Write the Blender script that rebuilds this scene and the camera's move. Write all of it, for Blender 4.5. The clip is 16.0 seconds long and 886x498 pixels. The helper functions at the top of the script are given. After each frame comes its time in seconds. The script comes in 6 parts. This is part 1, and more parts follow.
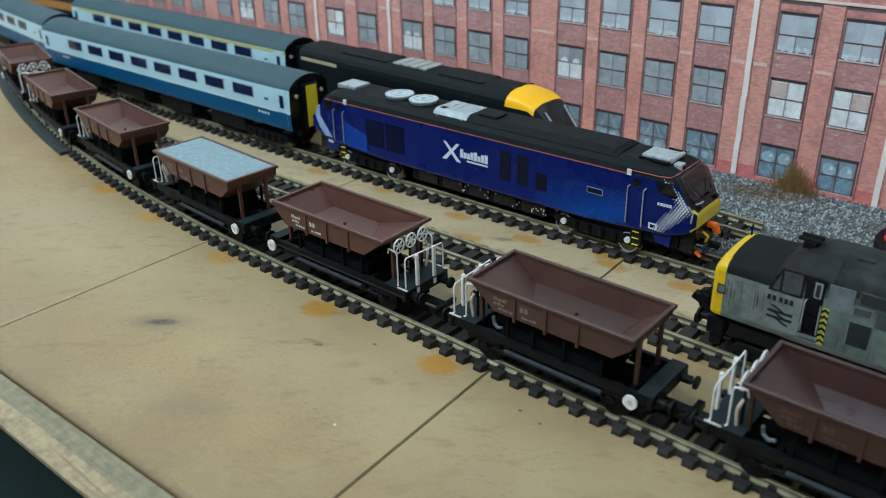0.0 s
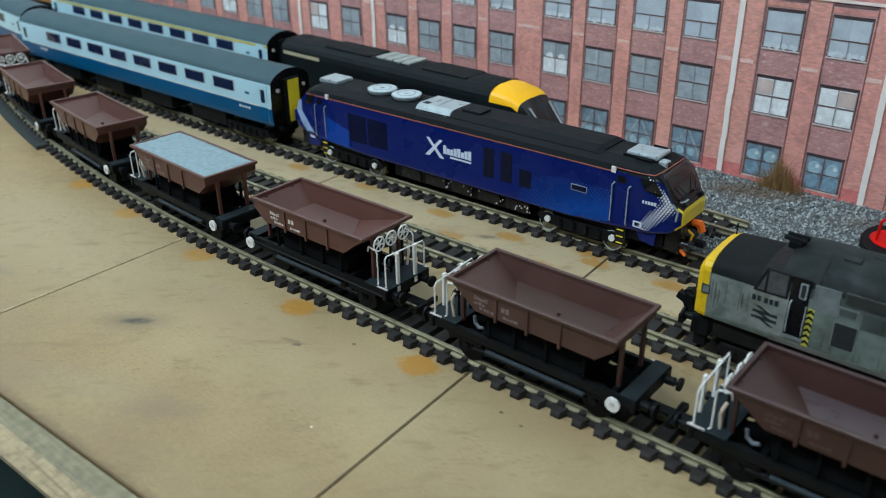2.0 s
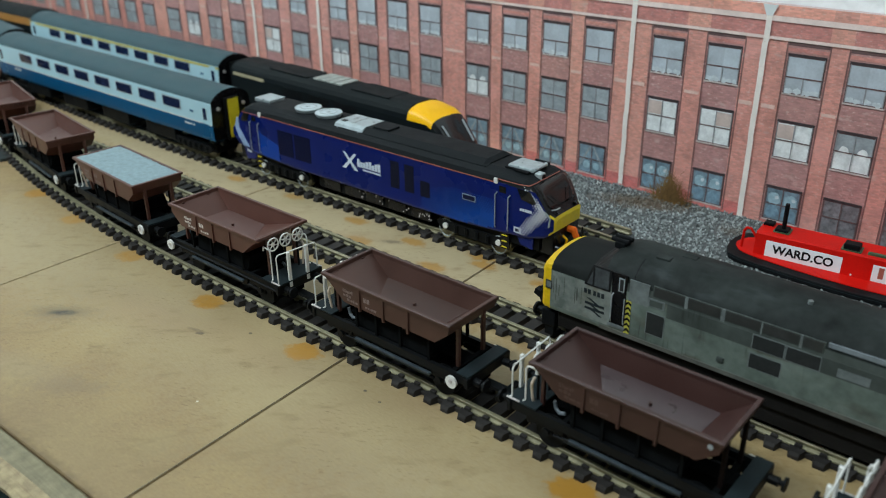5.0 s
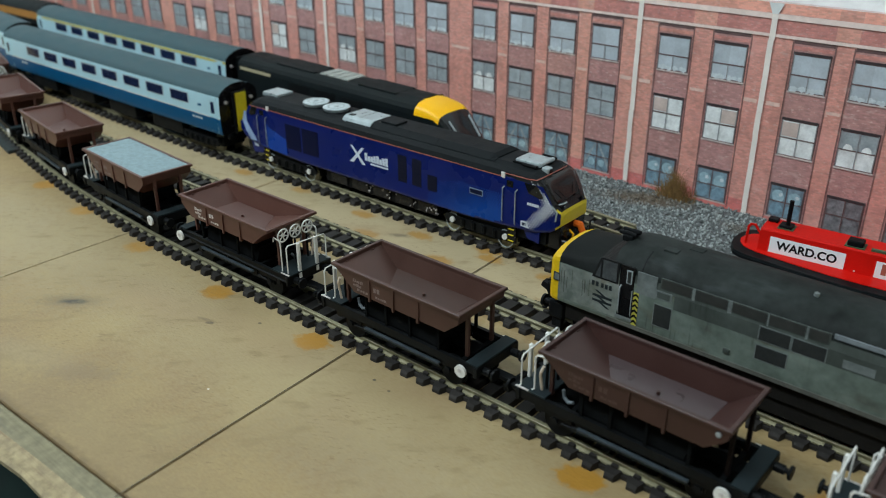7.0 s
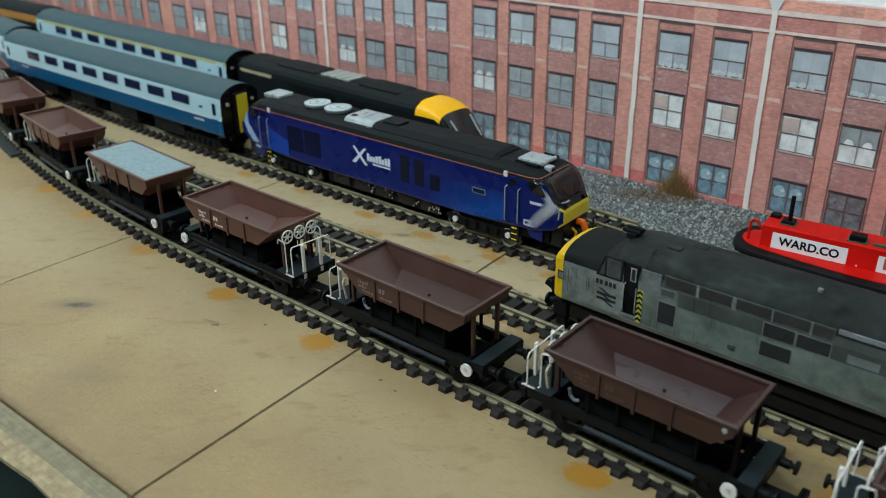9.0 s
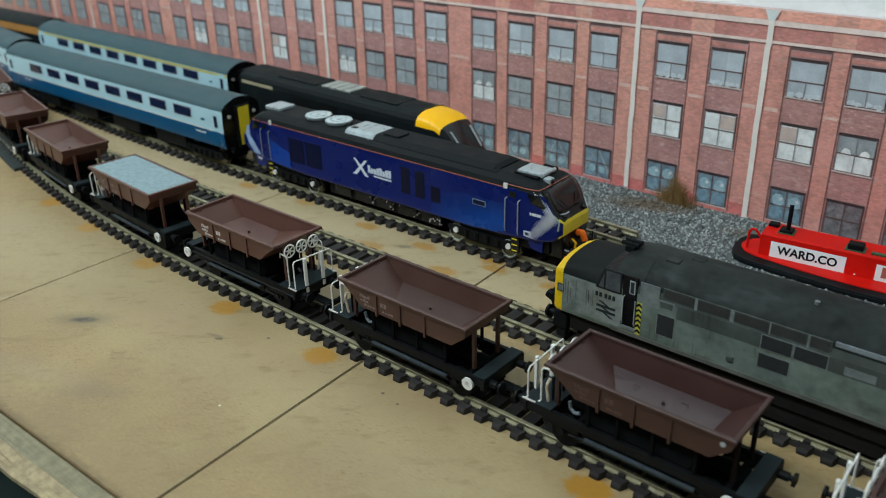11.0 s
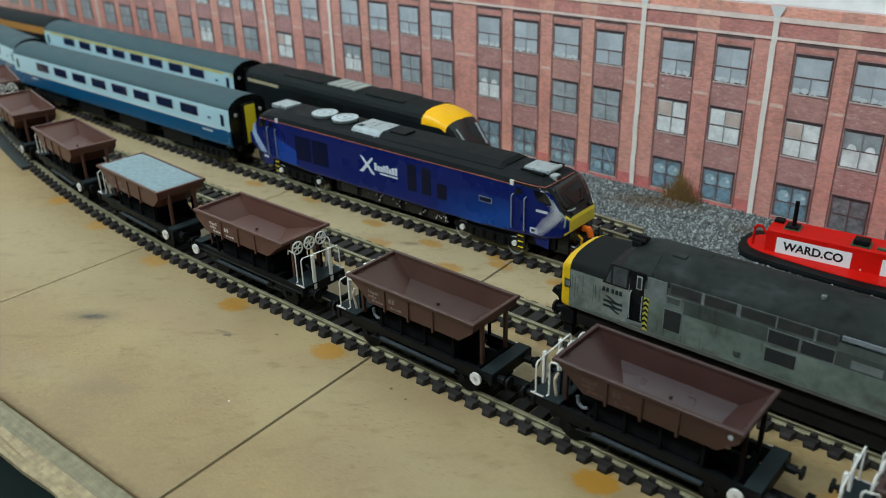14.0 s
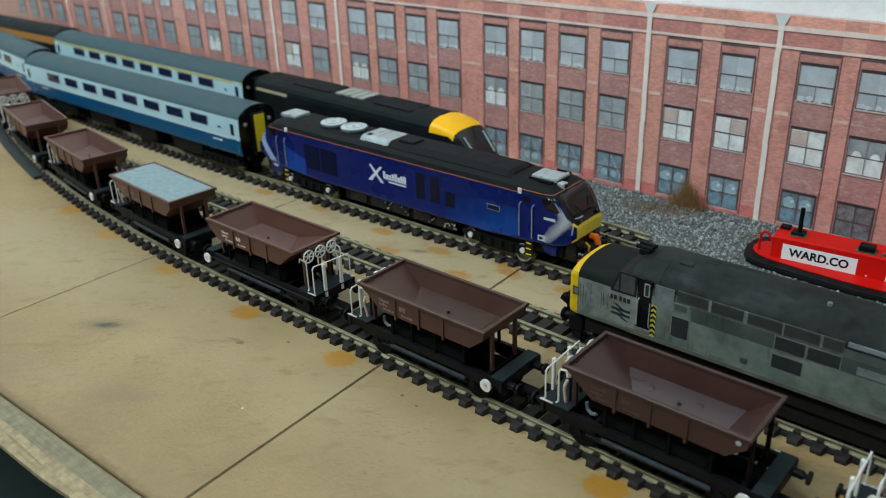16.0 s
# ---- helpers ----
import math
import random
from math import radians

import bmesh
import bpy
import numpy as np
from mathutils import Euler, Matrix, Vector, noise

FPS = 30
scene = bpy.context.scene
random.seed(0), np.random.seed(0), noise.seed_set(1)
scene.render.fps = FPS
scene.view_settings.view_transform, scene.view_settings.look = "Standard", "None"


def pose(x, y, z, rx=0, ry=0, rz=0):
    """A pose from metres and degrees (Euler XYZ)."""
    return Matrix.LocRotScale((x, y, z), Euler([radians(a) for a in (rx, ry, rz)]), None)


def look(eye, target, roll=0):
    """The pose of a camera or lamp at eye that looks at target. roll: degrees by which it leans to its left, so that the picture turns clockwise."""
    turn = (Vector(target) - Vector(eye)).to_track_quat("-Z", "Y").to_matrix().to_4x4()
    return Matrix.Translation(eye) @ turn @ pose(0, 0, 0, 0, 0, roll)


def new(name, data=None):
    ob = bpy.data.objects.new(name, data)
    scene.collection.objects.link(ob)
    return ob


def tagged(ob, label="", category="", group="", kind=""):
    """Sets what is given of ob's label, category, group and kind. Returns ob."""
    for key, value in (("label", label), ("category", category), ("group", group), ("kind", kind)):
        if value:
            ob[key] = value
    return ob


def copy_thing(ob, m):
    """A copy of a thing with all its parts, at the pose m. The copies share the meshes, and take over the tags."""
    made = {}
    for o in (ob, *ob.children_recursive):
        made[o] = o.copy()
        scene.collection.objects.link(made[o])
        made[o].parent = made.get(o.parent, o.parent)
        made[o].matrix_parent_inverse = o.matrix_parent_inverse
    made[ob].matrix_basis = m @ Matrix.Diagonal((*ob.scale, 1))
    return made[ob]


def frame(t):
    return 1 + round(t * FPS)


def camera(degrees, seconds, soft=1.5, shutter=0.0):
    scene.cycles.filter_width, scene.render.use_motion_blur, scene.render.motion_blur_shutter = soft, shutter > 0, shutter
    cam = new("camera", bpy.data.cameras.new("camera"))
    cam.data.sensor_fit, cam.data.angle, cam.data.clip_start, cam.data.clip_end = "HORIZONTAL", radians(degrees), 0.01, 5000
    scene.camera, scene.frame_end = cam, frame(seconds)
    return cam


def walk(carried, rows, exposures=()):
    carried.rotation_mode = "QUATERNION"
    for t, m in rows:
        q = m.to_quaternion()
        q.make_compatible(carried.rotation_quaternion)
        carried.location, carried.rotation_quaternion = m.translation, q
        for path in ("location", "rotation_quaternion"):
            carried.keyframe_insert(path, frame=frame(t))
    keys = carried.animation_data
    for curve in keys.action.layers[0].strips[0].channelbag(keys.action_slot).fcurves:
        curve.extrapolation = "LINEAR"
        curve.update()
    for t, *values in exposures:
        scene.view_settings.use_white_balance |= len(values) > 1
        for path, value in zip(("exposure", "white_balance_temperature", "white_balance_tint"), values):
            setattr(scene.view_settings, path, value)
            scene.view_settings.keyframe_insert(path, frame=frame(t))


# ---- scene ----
cam = camera(55.62, 16.0, soft=1.0, shutter=0.5)
cam.data.dof.use_dof, cam.data.dof.focus_distance, cam.data.dof.aperture_fstop = True, 0.40, 13.0
PATH = [
    (0, (-0.01064, 0.03529, 0.20051), (-1.18623, 1.38272, -0.69527), -1.355),
    (0.5, (-0.01139, 0.03348, 0.19885), (-1.18588, 1.38107, -0.69813), -1.291),
    (1, (-0.01253, 0.03217, 0.19217), (-1.17624, 1.38883, -0.70517), -0.941),
    (1.5, (-0.01368, 0.04115, 0.19778), (-1.16554, 1.39808, -0.71434), -0.796),
    (2, (-0.01269, 0.04210, 0.19871), (-1.16276, 1.40415, -0.70801), -0.777),
    (2.5, (-0.00662, 0.05232, 0.20011), (-1.14201, 1.42733, -0.70555), -0.759),
    (3, (0.03247, 0.06423, 0.21457), (-1.13499, 1.41236, -0.69074), -1.712),
    (3.5, (0.05788, 0.05205, 0.21244), (-1.13713, 1.39824, -0.65917), -2.066),
    (4, (0.06303, 0.04683, 0.21311), (-1.12518, 1.40478, -0.64950), -1.724),
    (4.5, (0.06148, 0.04674, 0.21237), (-1.12060, 1.40821, -0.65312), -1.194),
    (7, (0.06077, 0.03888, 0.20961), (-1.11514, 1.40441, -0.65791), -0.187),
    (7.5, (0.06133, 0.03765, 0.21014), (-1.11664, 1.40353, -0.65401), -0.399),
    (8, (0.06069, 0.03872, 0.21106), (-1.11166, 1.40450, -0.66085), -0.545),
    (8.5, (0.05954, 0.03690, 0.21116), (-1.10955, 1.40066, -0.66825), -0.721),
    (9, (0.05999, 0.03684, 0.21108), (-1.11440, 1.40075, -0.66101), -0.836),
    (9.2, (0.06014, 0.03432, 0.21150), (-1.11631, 1.39750, -0.65896), -0.896),
    (11.5, (0.06155, 0.03673, 0.21764), (-1.11866, 1.39999, -0.64760), -1.515),
    (12, (0.06172, 0.03554, 0.21729), (-1.11919, 1.39852, -0.64743), -1.639),
    (12.5, (0.06145, 0.03480, 0.21657), (-1.11918, 1.39903, -0.64655), -1.624),
    (13, (0.06149, 0.03389, 0.21605), (-1.12000, 1.39788, -0.64629), -1.586),
    (13.5, (0.06134, 0.03290, 0.21598), (-1.12073, 1.39627, -0.64653), -1.533),
    (14, (0.06144, 0.03345, 0.21678), (-1.12416, 1.39046, -0.65090), -1.621),
    (14.5, (0.06074, 0.03343, 0.21711), (-1.12289, 1.39324, -0.64888), -1.621),
    (15, (0.06121, 0.03331, 0.21701), (-1.12390, 1.39397, -0.64562), -1.713),
    (15.5, (0.06155, 0.03306, 0.21897), (-1.12605, 1.39108, -0.64440), -1.851),
    (16, (0.06246, 0.02910, 0.22070), (-1.13502, 1.38220, -0.63673), -2.012),
]
walk(cam, [(t, look(eye, target, roll)) for t, eye, target, roll in PATH], [(0, 0.13, 5800, 10.5), (2.0, 0.13, 5780, 10), (3.0, 0.12, 5680, 9), (3.6, 0.06, 5940, 8.5), (4.5, 0.03, 6140, 9), (9.0, 0.0, 6200, 9), (11.5, 0.0, 6230, 8.5), (16, 0.0, 6230, 8.5)])

# ---- light ----
world = bpy.data.worlds.new("room_air")
scene.world = world
world.use_nodes = True
world.node_tree.nodes["Background"].inputs[0].default_value = (0.80, 0.90, 1.0, 1)
world.node_tree.nodes["Background"].inputs[1].default_value = 0.02
scene.view_settings.exposure = 0.0


def area_lamp(name, m, sx, sy, watts, color):
    d = bpy.data.lights.new(name, "AREA")
    d.shape, d.size, d.size_y, d.energy, d.color = "RECTANGLE", sx, sy, watts, color
    ob = new(name, d)
    ob.matrix_world = m
    return ob


area_lamp("ceiling_light", look((-0.22, -0.50, 1.42), (-0.16, 0.32, 0.0)), 1.2, 0.30, 20.6, (0.90, 1.0, 1.02))
area_lamp("ceiling_light", look((-1.30, -0.40, 1.42), (-0.95, 0.20, 0.0)), 0.6, 0.30, 22.0, (0.90, 1.0, 1.02))

# ---- materials ----
MM = 0.001


def material(name, color, rough=0.5, metal=0.0, vary=0.12, size=0.01, bump=0.0, fine=0.0012, spec=0.5, coat=0.0, tint=None, random_hue=0.0, stretch=None, grain=0.5, per_island=False):
    """Base colour with two scales of noise, a fine bump, and roughness that varies with the grain."""
    m = bpy.data.materials.new(name)
    m.use_nodes = True
    nt = m.node_tree
    b = nt.nodes["Principled BSDF"]
    geo = nt.nodes.new("ShaderNodeTexCoord")
    n1 = nt.nodes.new("ShaderNodeTexNoise")
    n1.inputs["Scale"].default_value, n1.inputs["Detail"].default_value = 1 / size, 6
    n2 = nt.nodes.new("ShaderNodeTexNoise")
    n2.inputs["Scale"].default_value, n2.inputs["Detail"].default_value = 1 / fine, 3
    nt.links.new(geo.outputs["Object"], n1.inputs["Vector"])
    if stretch:
        mp = nt.nodes.new("ShaderNodeMapping")
        mp.inputs["Scale"].default_value = stretch
        nt.links.new(geo.outputs["Object"], mp.inputs["Vector"])
        nt.links.new(mp.outputs["Vector"], n2.inputs["Vector"])
    else:
        nt.links.new(geo.outputs["Object"], n2.inputs["Vector"])
    add = nt.nodes.new("ShaderNodeMath")
    add.operation = "ADD"
    half = nt.nodes.new("ShaderNodeMath")
    half.operation = "MULTIPLY"
    half.inputs[1].default_value = grain
    nt.links.new(n2.outputs["Fac"], half.inputs[0])
    nt.links.new(n1.outputs["Fac"], add.inputs[0])
    nt.links.new(half.outputs[0], add.inputs[1])
    ramp = nt.nodes.new("ShaderNodeValToRGB")
    lo = [c * (1 - vary) for c in color]
    hi = [min(1, c * (1 + vary)) for c in (tint or color)]
    ramp.color_ramp.elements[0].position, ramp.color_ramp.elements[1].position = 0.5 * (1 + grain) - 0.25, 0.5 * (1 + grain) + 0.25
    ramp.color_ramp.elements[0].color, ramp.color_ramp.elements[1].color = (*lo, 1), (*hi, 1)
    nt.links.new(add.outputs[0], ramp.inputs["Fac"])
    out = ramp.outputs["Color"]
    if random_hue:
        info = nt.nodes.new("ShaderNodeNewGeometry" if per_island else "ShaderNodeObjectInfo")
        hsv = nt.nodes.new("ShaderNodeHueSaturation")
        mr = nt.nodes.new("ShaderNodeMapRange")
        mr.inputs["To Min"].default_value, mr.inputs["To Max"].default_value = 1 - random_hue, 1 + random_hue
        nt.links.new(info.outputs["Random Per Island" if per_island else "Random"], mr.inputs["Value"])
        nt.links.new(mr.outputs["Result"], hsv.inputs["Value"])
        nt.links.new(out, hsv.inputs["Color"])
        out = hsv.outputs["Color"]
    nt.links.new(out, b.inputs["Base Color"])
    b.inputs["Metallic"].default_value = metal
    b.inputs["Specular IOR Level"].default_value = spec
    b.inputs["Coat Weight"].default_value = coat
    b.inputs["Coat Roughness"].default_value = 0.15
    rr = nt.nodes.new("ShaderNodeMapRange")
    rr.inputs["From Min"].default_value, rr.inputs["From Max"].default_value = 0.3, 0.7
    rr.inputs["To Min"].default_value, rr.inputs["To Max"].default_value = max(0.03, rough - 0.08), min(1, rough + 0.08)
    nt.links.new(n1.outputs["Fac"], rr.inputs["Value"])
    nt.links.new(rr.outputs["Result"], b.inputs["Roughness"])
    if bump:
        bp = nt.nodes.new("ShaderNodeBump")
        bp.inputs["Strength"].default_value, bp.inputs["Distance"].default_value = bump, fine * 0.3
        nt.links.new(n2.outputs["Fac"], bp.inputs["Height"])
        nt.links.new(bp.outputs["Normal"], b.inputs["Normal"])
    return m


M = {}
M["board"] = material("plywood_board", (0.300, 0.197, 0.085), 0.6, vary=0.13, size=0.035, fine=0.0013, bump=0.4, tint=(0.314, 0.230, 0.104), grain=0.55, stretch=(0.55, 1.2, 1.0))
M["edging"] = material("raw_wood_edging", (0.185, 0.154, 0.085), 0.7, vary=0.22, size=0.0045, fine=0.0012, bump=0.3, stretch=(0.05, 1.0, 1.0), grain=0.5, tint=(0.212, 0.190, 0.112))
M["filler"] = material("pale_joint_filler", (0.325, 0.250, 0.135), 0.7, vary=0.3, size=0.006)
M["sleeper"] = material("sleeper_plastic", (0.026, 0.0235, 0.0215), 0.55, vary=0.2, size=0.004, random_hue=0.25, spec=0.15)
M["rail"] = material("nickel_rail", (0.245, 0.225, 0.135), 0.4, 0.3, vary=0.3, size=0.006)
M["hopper"] = material("brown_hopper_paint", (0.088, 0.0355, 0.0255), 0.4, spec=0.35, vary=0.12, size=0.02, bump=0.05, fine=0.0006)
M["hopperfloor"] = material("dusty_hopper_floor", (0.092, 0.045, 0.037), 0.45, spec=0.3, vary=0.15, size=0.008, bump=0.05, fine=0.0006)
M["hoppermid"] = material("dull_brown_hopper_paint", (0.064, 0.0300, 0.0225), 0.42, spec=0.3, vary=0.16, size=0.015, bump=0.05, fine=0.0006)
M["floormid"] = material("dull_brown_hopper_floor", (0.058, 0.033, 0.027), 0.55, spec=0.25, vary=0.18, size=0.008, bump=0.05, fine=0.0006)
M["hopperdark"] = material("dark_maroon_hopper_paint", (0.044, 0.0185, 0.0150), 0.38, spec=0.35, vary=0.14, size=0.02, bump=0.05, fine=0.0006)
M["floordark"] = material("dark_hopper_floor", (0.060, 0.041, 0.042), 0.32, vary=0.15, size=0.008, bump=0.05, fine=0.0006)
M["faintletters"] = material("worn_away_lettering", (0.066, 0.034, 0.029), 0.5, vary=0.4, size=0.0015)
M["postdark"] = material("grimy_maroon_post", (0.010, 0.0062, 0.0055), 0.7, spec=0.08, vary=0.2, size=0.004)
M["gear"] = material("sooty_hopper_gear", (0.0045, 0.0050, 0.0052), 0.85, vary=0.3, size=0.006, spec=0.03)
M["black"] = material("black_underframe", (0.0052, 0.0060, 0.0066), 0.5, vary=0.3, size=0.006, spec=0.12)
M["blackgloss"] = material("black_gloss", (0.006, 0.006, 0.007), 0.25, vary=0.2, size=0.01, spec=0.3)
M["stepgrey"] = material("slate_grey_step", (0.034, 0.044, 0.051), 0.5, vary=0.25, size=0.004, spec=0.2)
M["platform"] = material("grey_platform", (0.0135, 0.0205, 0.0230), 0.6, vary=0.2, size=0.004, spec=0.15)
M["white"] = material("white_paint", (0.68, 0.67, 0.63), 0.5, vary=0.06, size=0.004)
M["cream"] = material("cream_paint", (0.60, 0.50, 0.40), 0.5, vary=0.1, size=0.004)
M["load"] = material("pale_ballast_load", (0.205, 0.280, 0.300), 0.8, vary=0.2, size=0.003, bump=0.5, fine=0.0008)
M["blue"] = material("deep_blue_paint", (0.003, 0.011, 0.115), 0.3, vary=0.10, size=0.03, coat=0.15, spec=0.3)
M["midblue"] = material("mid_blue_paint", (0.004, 0.045, 0.30), 0.3, vary=0.1, size=0.03)
M["navy"] = material("navy_panel", (0.004, 0.006, 0.030), 0.4, vary=0.1, size=0.01, spec=0.15)
M["roof68"] = material("loco_roof_black", (0.0098, 0.0118, 0.0128), 0.55, vary=0.15, size=0.01, spec=0.08)
M["silver"] = material("silver_roof_fittings", (0.40, 0.46, 0.475), 0.34, 0.4, vary=0.18, size=0.004)
M["fantop"] = material("pale_fan_top", (0.43, 0.50, 0.515), 0.4, vary=0.2, size=0.002)
M["orange"] = material("orange_line", (0.36, 0.105, 0.07), 0.45, vary=0.1, size=0.01)
M["yellow"] = material("warning_yellow", (0.95, 0.49, 0.002), 0.35, vary=0.06, size=0.01, spec=0.25)
M["noseyellow"] = material("dirty_nose_yellow", (0.66, 0.42, 0.006), 0.45, vary=0.15, size=0.01, spec=0.25)
M["paleyellow"] = material("pale_yellow_panel", (0.72, 0.58, 0.02), 0.4, vary=0.1, size=0.01)
M["glass"] = material("dark_window", (0.008, 0.009, 0.010), 0.08, vary=0.1, size=0.02, spec=0.6)
M["screenglass"] = material("brown_tinted_screen", (0.016, 0.0125, 0.012), 0.12, vary=0.2, size=0.006, spec=0.5)
M["coachblue"] = material("coach_blue", (0.004, 0.078, 0.185), 0.4, vary=0.08, size=0.03, spec=0.25)
M["coachgrey"] = material("coach_pale_grey", (0.43, 0.63, 0.69), 0.45, vary=0.05, size=0.03)
M["coachroof"] = material("coach_roof_grey", (0.03, 0.068, 0.08), 0.55, vary=0.12, size=0.02, spec=0.3)
M["coachwin"] = material("coach_window", (0.012, 0.020, 0.055), 0.12, vary=0.1, size=0.02)
M["yellowline"] = material("first_class_line", (0.55, 0.45, 0.07), 0.4, vary=0.1, size=0.01)
M["tanline"] = material("tan_stripe", (0.42, 0.36, 0.22), 0.5, vary=0.1, size=0.01)
M["hst"] = material("dark_power_car", (0.0085, 0.0118, 0.0128), 0.45, vary=0.15, size=0.02, spec=0.08)
M["d37"] = material("weathered_grey_side", (0.112, 0.141, 0.118), 0.42, vary=0.30, size=0.018, fine=0.0035, grain=0.45, tint=(0.150, 0.182, 0.155), spec=0.3)
M["d37strip"] = material("worn_pale_strip", (0.19, 0.215, 0.23), 0.4, vary=0.25, size=0.008)
M["d37clean"] = material("cleaner_grey_side", (0.150, 0.178, 0.156), 0.5, vary=0.3, size=0.012, fine=0.003, spec=0.3, tint=(0.19, 0.205, 0.185))
M["d37up"] = material("weathered_upper_grey", (0.06, 0.071, 0.063), 0.5, vary=0.35, size=0.02, fine=0.004, spec=0.3)
M["d37roof"] = material("weathered_dark_roof", (0.0195, 0.0230, 0.0215), 0.6, vary=0.55, size=0.02, fine=0.004, spec=0.08)
M["d37dark"] = material("dark_grille", (0.026, 0.028, 0.027), 0.6, vary=0.2, size=0.003, spec=0.15)
M["under"] = material("dirty_underframe", (0.0090, 0.0082, 0.0072), 0.7, vary=0.3, size=0.01, spec=0.15)
M["red"] = material("red_boat_paint", (0.57, 0.008, 0.004), 0.45, vary=0.12, size=0.02, spec=0.12)
M["green"] = material("dull_green", (0.05, 0.10, 0.05), 0.5, vary=0.1, size=0.01)
M["signwhite"] = material("white_sign", (0.84, 0.87, 0.88), 0.45, vary=0.03, size=0.01)
M["stone"] = material("ballast_stone", (0.250, 0.275, 0.268), 0.7, vary=0.3, size=0.003, bump=0.3, fine=0.0006, random_hue=0.62, per_island=True)
M["plaster"] = material("white_plaster", (0.92, 0.94, 0.93), 0.8, vary=0.05, size=0.03, bump=0.6, fine=0.006)
M["room"] = material("room_wall_paint", (0.62, 0.62, 0.58), 0.8, vary=0.05, size=0.3)
M["westwall"] = material("white_wall_paint", (0.80, 0.81, 0.80), 0.8, vary=0.03, size=0.3)
M["floor"] = material("dark_green_carpet", (0.012, 0.030, 0.026), 0.9, vary=0.3, size=0.03, bump=0.3, fine=0.004)
M["pipeprint"] = material("printed_pale_pipe", (0.90, 0.82, 0.75), 0.42, vary=0.08, size=0.01, spec=0.6, coat=0.6)
M["bandprint"] = material("printed_stone_band", (0.82, 0.57, 0.49), 0.42, vary=0.15, size=0.006, spec=0.6, coat=0.6)
M["frameprint"] = material("printed_dark_reveal", (0.155, 0.09, 0.088), 0.42, vary=0.2, size=0.006, spec=0.6, coat=0.6)
M["paneprint"] = material("printed_pane", (0.49, 0.54, 0.585), 0.36, vary=0.14, size=0.01, random_hue=0.10, spec=0.6, coat=0.6)
M["paneblue"] = material("printed_blue_pane", (0.19, 0.27, 0.325), 0.36, vary=0.4, size=0.006, random_hue=0.12, spec=0.6, coat=0.6)
M["panewhite"] = material("printed_white_blind", (0.8, 0.82, 0.81), 0.36, vary=0.2, size=0.006, spec=0.6, coat=0.6)
M["weed"] = material("dry_weed", (0.27, 0.155, 0.050), 0.8, vary=0.35, size=0.002, random_hue=0.3)

M["rawwood"] = material("splintered_wood", (0.265, 0.200, 0.108), 0.75, vary=0.26, size=0.0036, fine=0.0012, bump=0.15, stretch=(0.012, 1.0, 1.0), grain=0.08, tint=(0.335, 0.268, 0.148))
M["fadedbrown"] = material("worn_lettering", (0.175, 0.13, 0.12), 0.55, vary=0.5, size=0.0015, fine=0.0004)
M["pencil"] = material("pencil_grey", (0.115, 0.092, 0.064), 0.7, vary=0.3, size=0.004)
M["stripprint"] = material("printed_pink_band", (0.88, 0.70, 0.64), 0.36, vary=0.12, size=0.006, coat=0.6)
M["heapprint"] = material("printed_pale_heap", (0.60, 0.65, 0.67), 0.36, vary=0.15, size=0.003)
M["shadeprint"] = material("printed_black_reveal", (0.06, 0.045, 0.048), 0.36, vary=0.3, size=0.004)
M["underlay"] = material("foam_underlay", (0.040, 0.048, 0.046), 0.85, vary=0.25, size=0.004, spec=0.15)
M["panegrey"] = material("printed_grey_pane", (0.36, 0.40, 0.42), 0.36, vary=0.25, size=0.007, random_hue=0.10, spec=0.6, coat=0.6)
M["panedark"] = material("printed_dark_pane", (0.20, 0.19, 0.20), 0.36, vary=0.45, size=0.003, random_hue=0.2, coat=0.6)
M["drumprint"] = material("printed_blue_drum", (0.20, 0.31, 0.39), 0.36, vary=0.3, size=0.004)
M["drapeprint"] = material("printed_grey_drape", (0.30, 0.34, 0.36), 0.36, vary=0.3, size=0.004)
M["pipetop"] = material("printed_white_head", (0.74, 0.76, 0.75), 0.42, vary=0.05, size=0.01)
M["sackprint"] = material("printed_pale_sack", (0.33, 0.47, 0.53), 0.36, vary=0.2, size=0.004)
M["blindprint"] = material("printed_tan_blind", (0.60, 0.48, 0.43), 0.36, vary=0.15, size=0.006)
M["barprint"] = material("printed_glazing_bar", (0.30, 0.30, 0.31), 0.36, vary=0.15, size=0.004, coat=0.6)
M["sillprint"] = material("printed_sill", (0.62, 0.52, 0.49), 0.4, vary=0.15, size=0.004, coat=0.6)
M["stonebed"] = material("grit_bed", (0.1, 0.108, 0.108), 0.9, vary=0.4, size=0.002, bump=0.6, fine=0.0008)
M["fadedwhite"] = material("faded_white", (0.5, 0.46, 0.44), 0.55, vary=0.3, size=0.002, fine=0.0005)
M["fadedgrey"] = material("faded_grey", (0.30, 0.33, 0.34), 0.5, vary=0.15, size=0.004)
M["fadeblue"] = material("fade_blue", (0.005, 0.055, 0.29), 0.3, vary=0.1, size=0.02)
M["navyblack"] = material("navy_black_grille", (0.008, 0.009, 0.022), 0.45, vary=0.1, size=0.01, spec=0.15)
M["palebar"] = material("pale_marking", (0.62, 0.68, 0.76), 0.4, vary=0.1, size=0.004)
M["paleblue"] = material("pale_blue_sweep", (0.28, 0.38, 0.56), 0.4, vary=0.3, size=0.006)
M["hoseorange"] = material("orange_hose", (0.85, 0.16, 0.01), 0.4, vary=0.1, size=0.004)
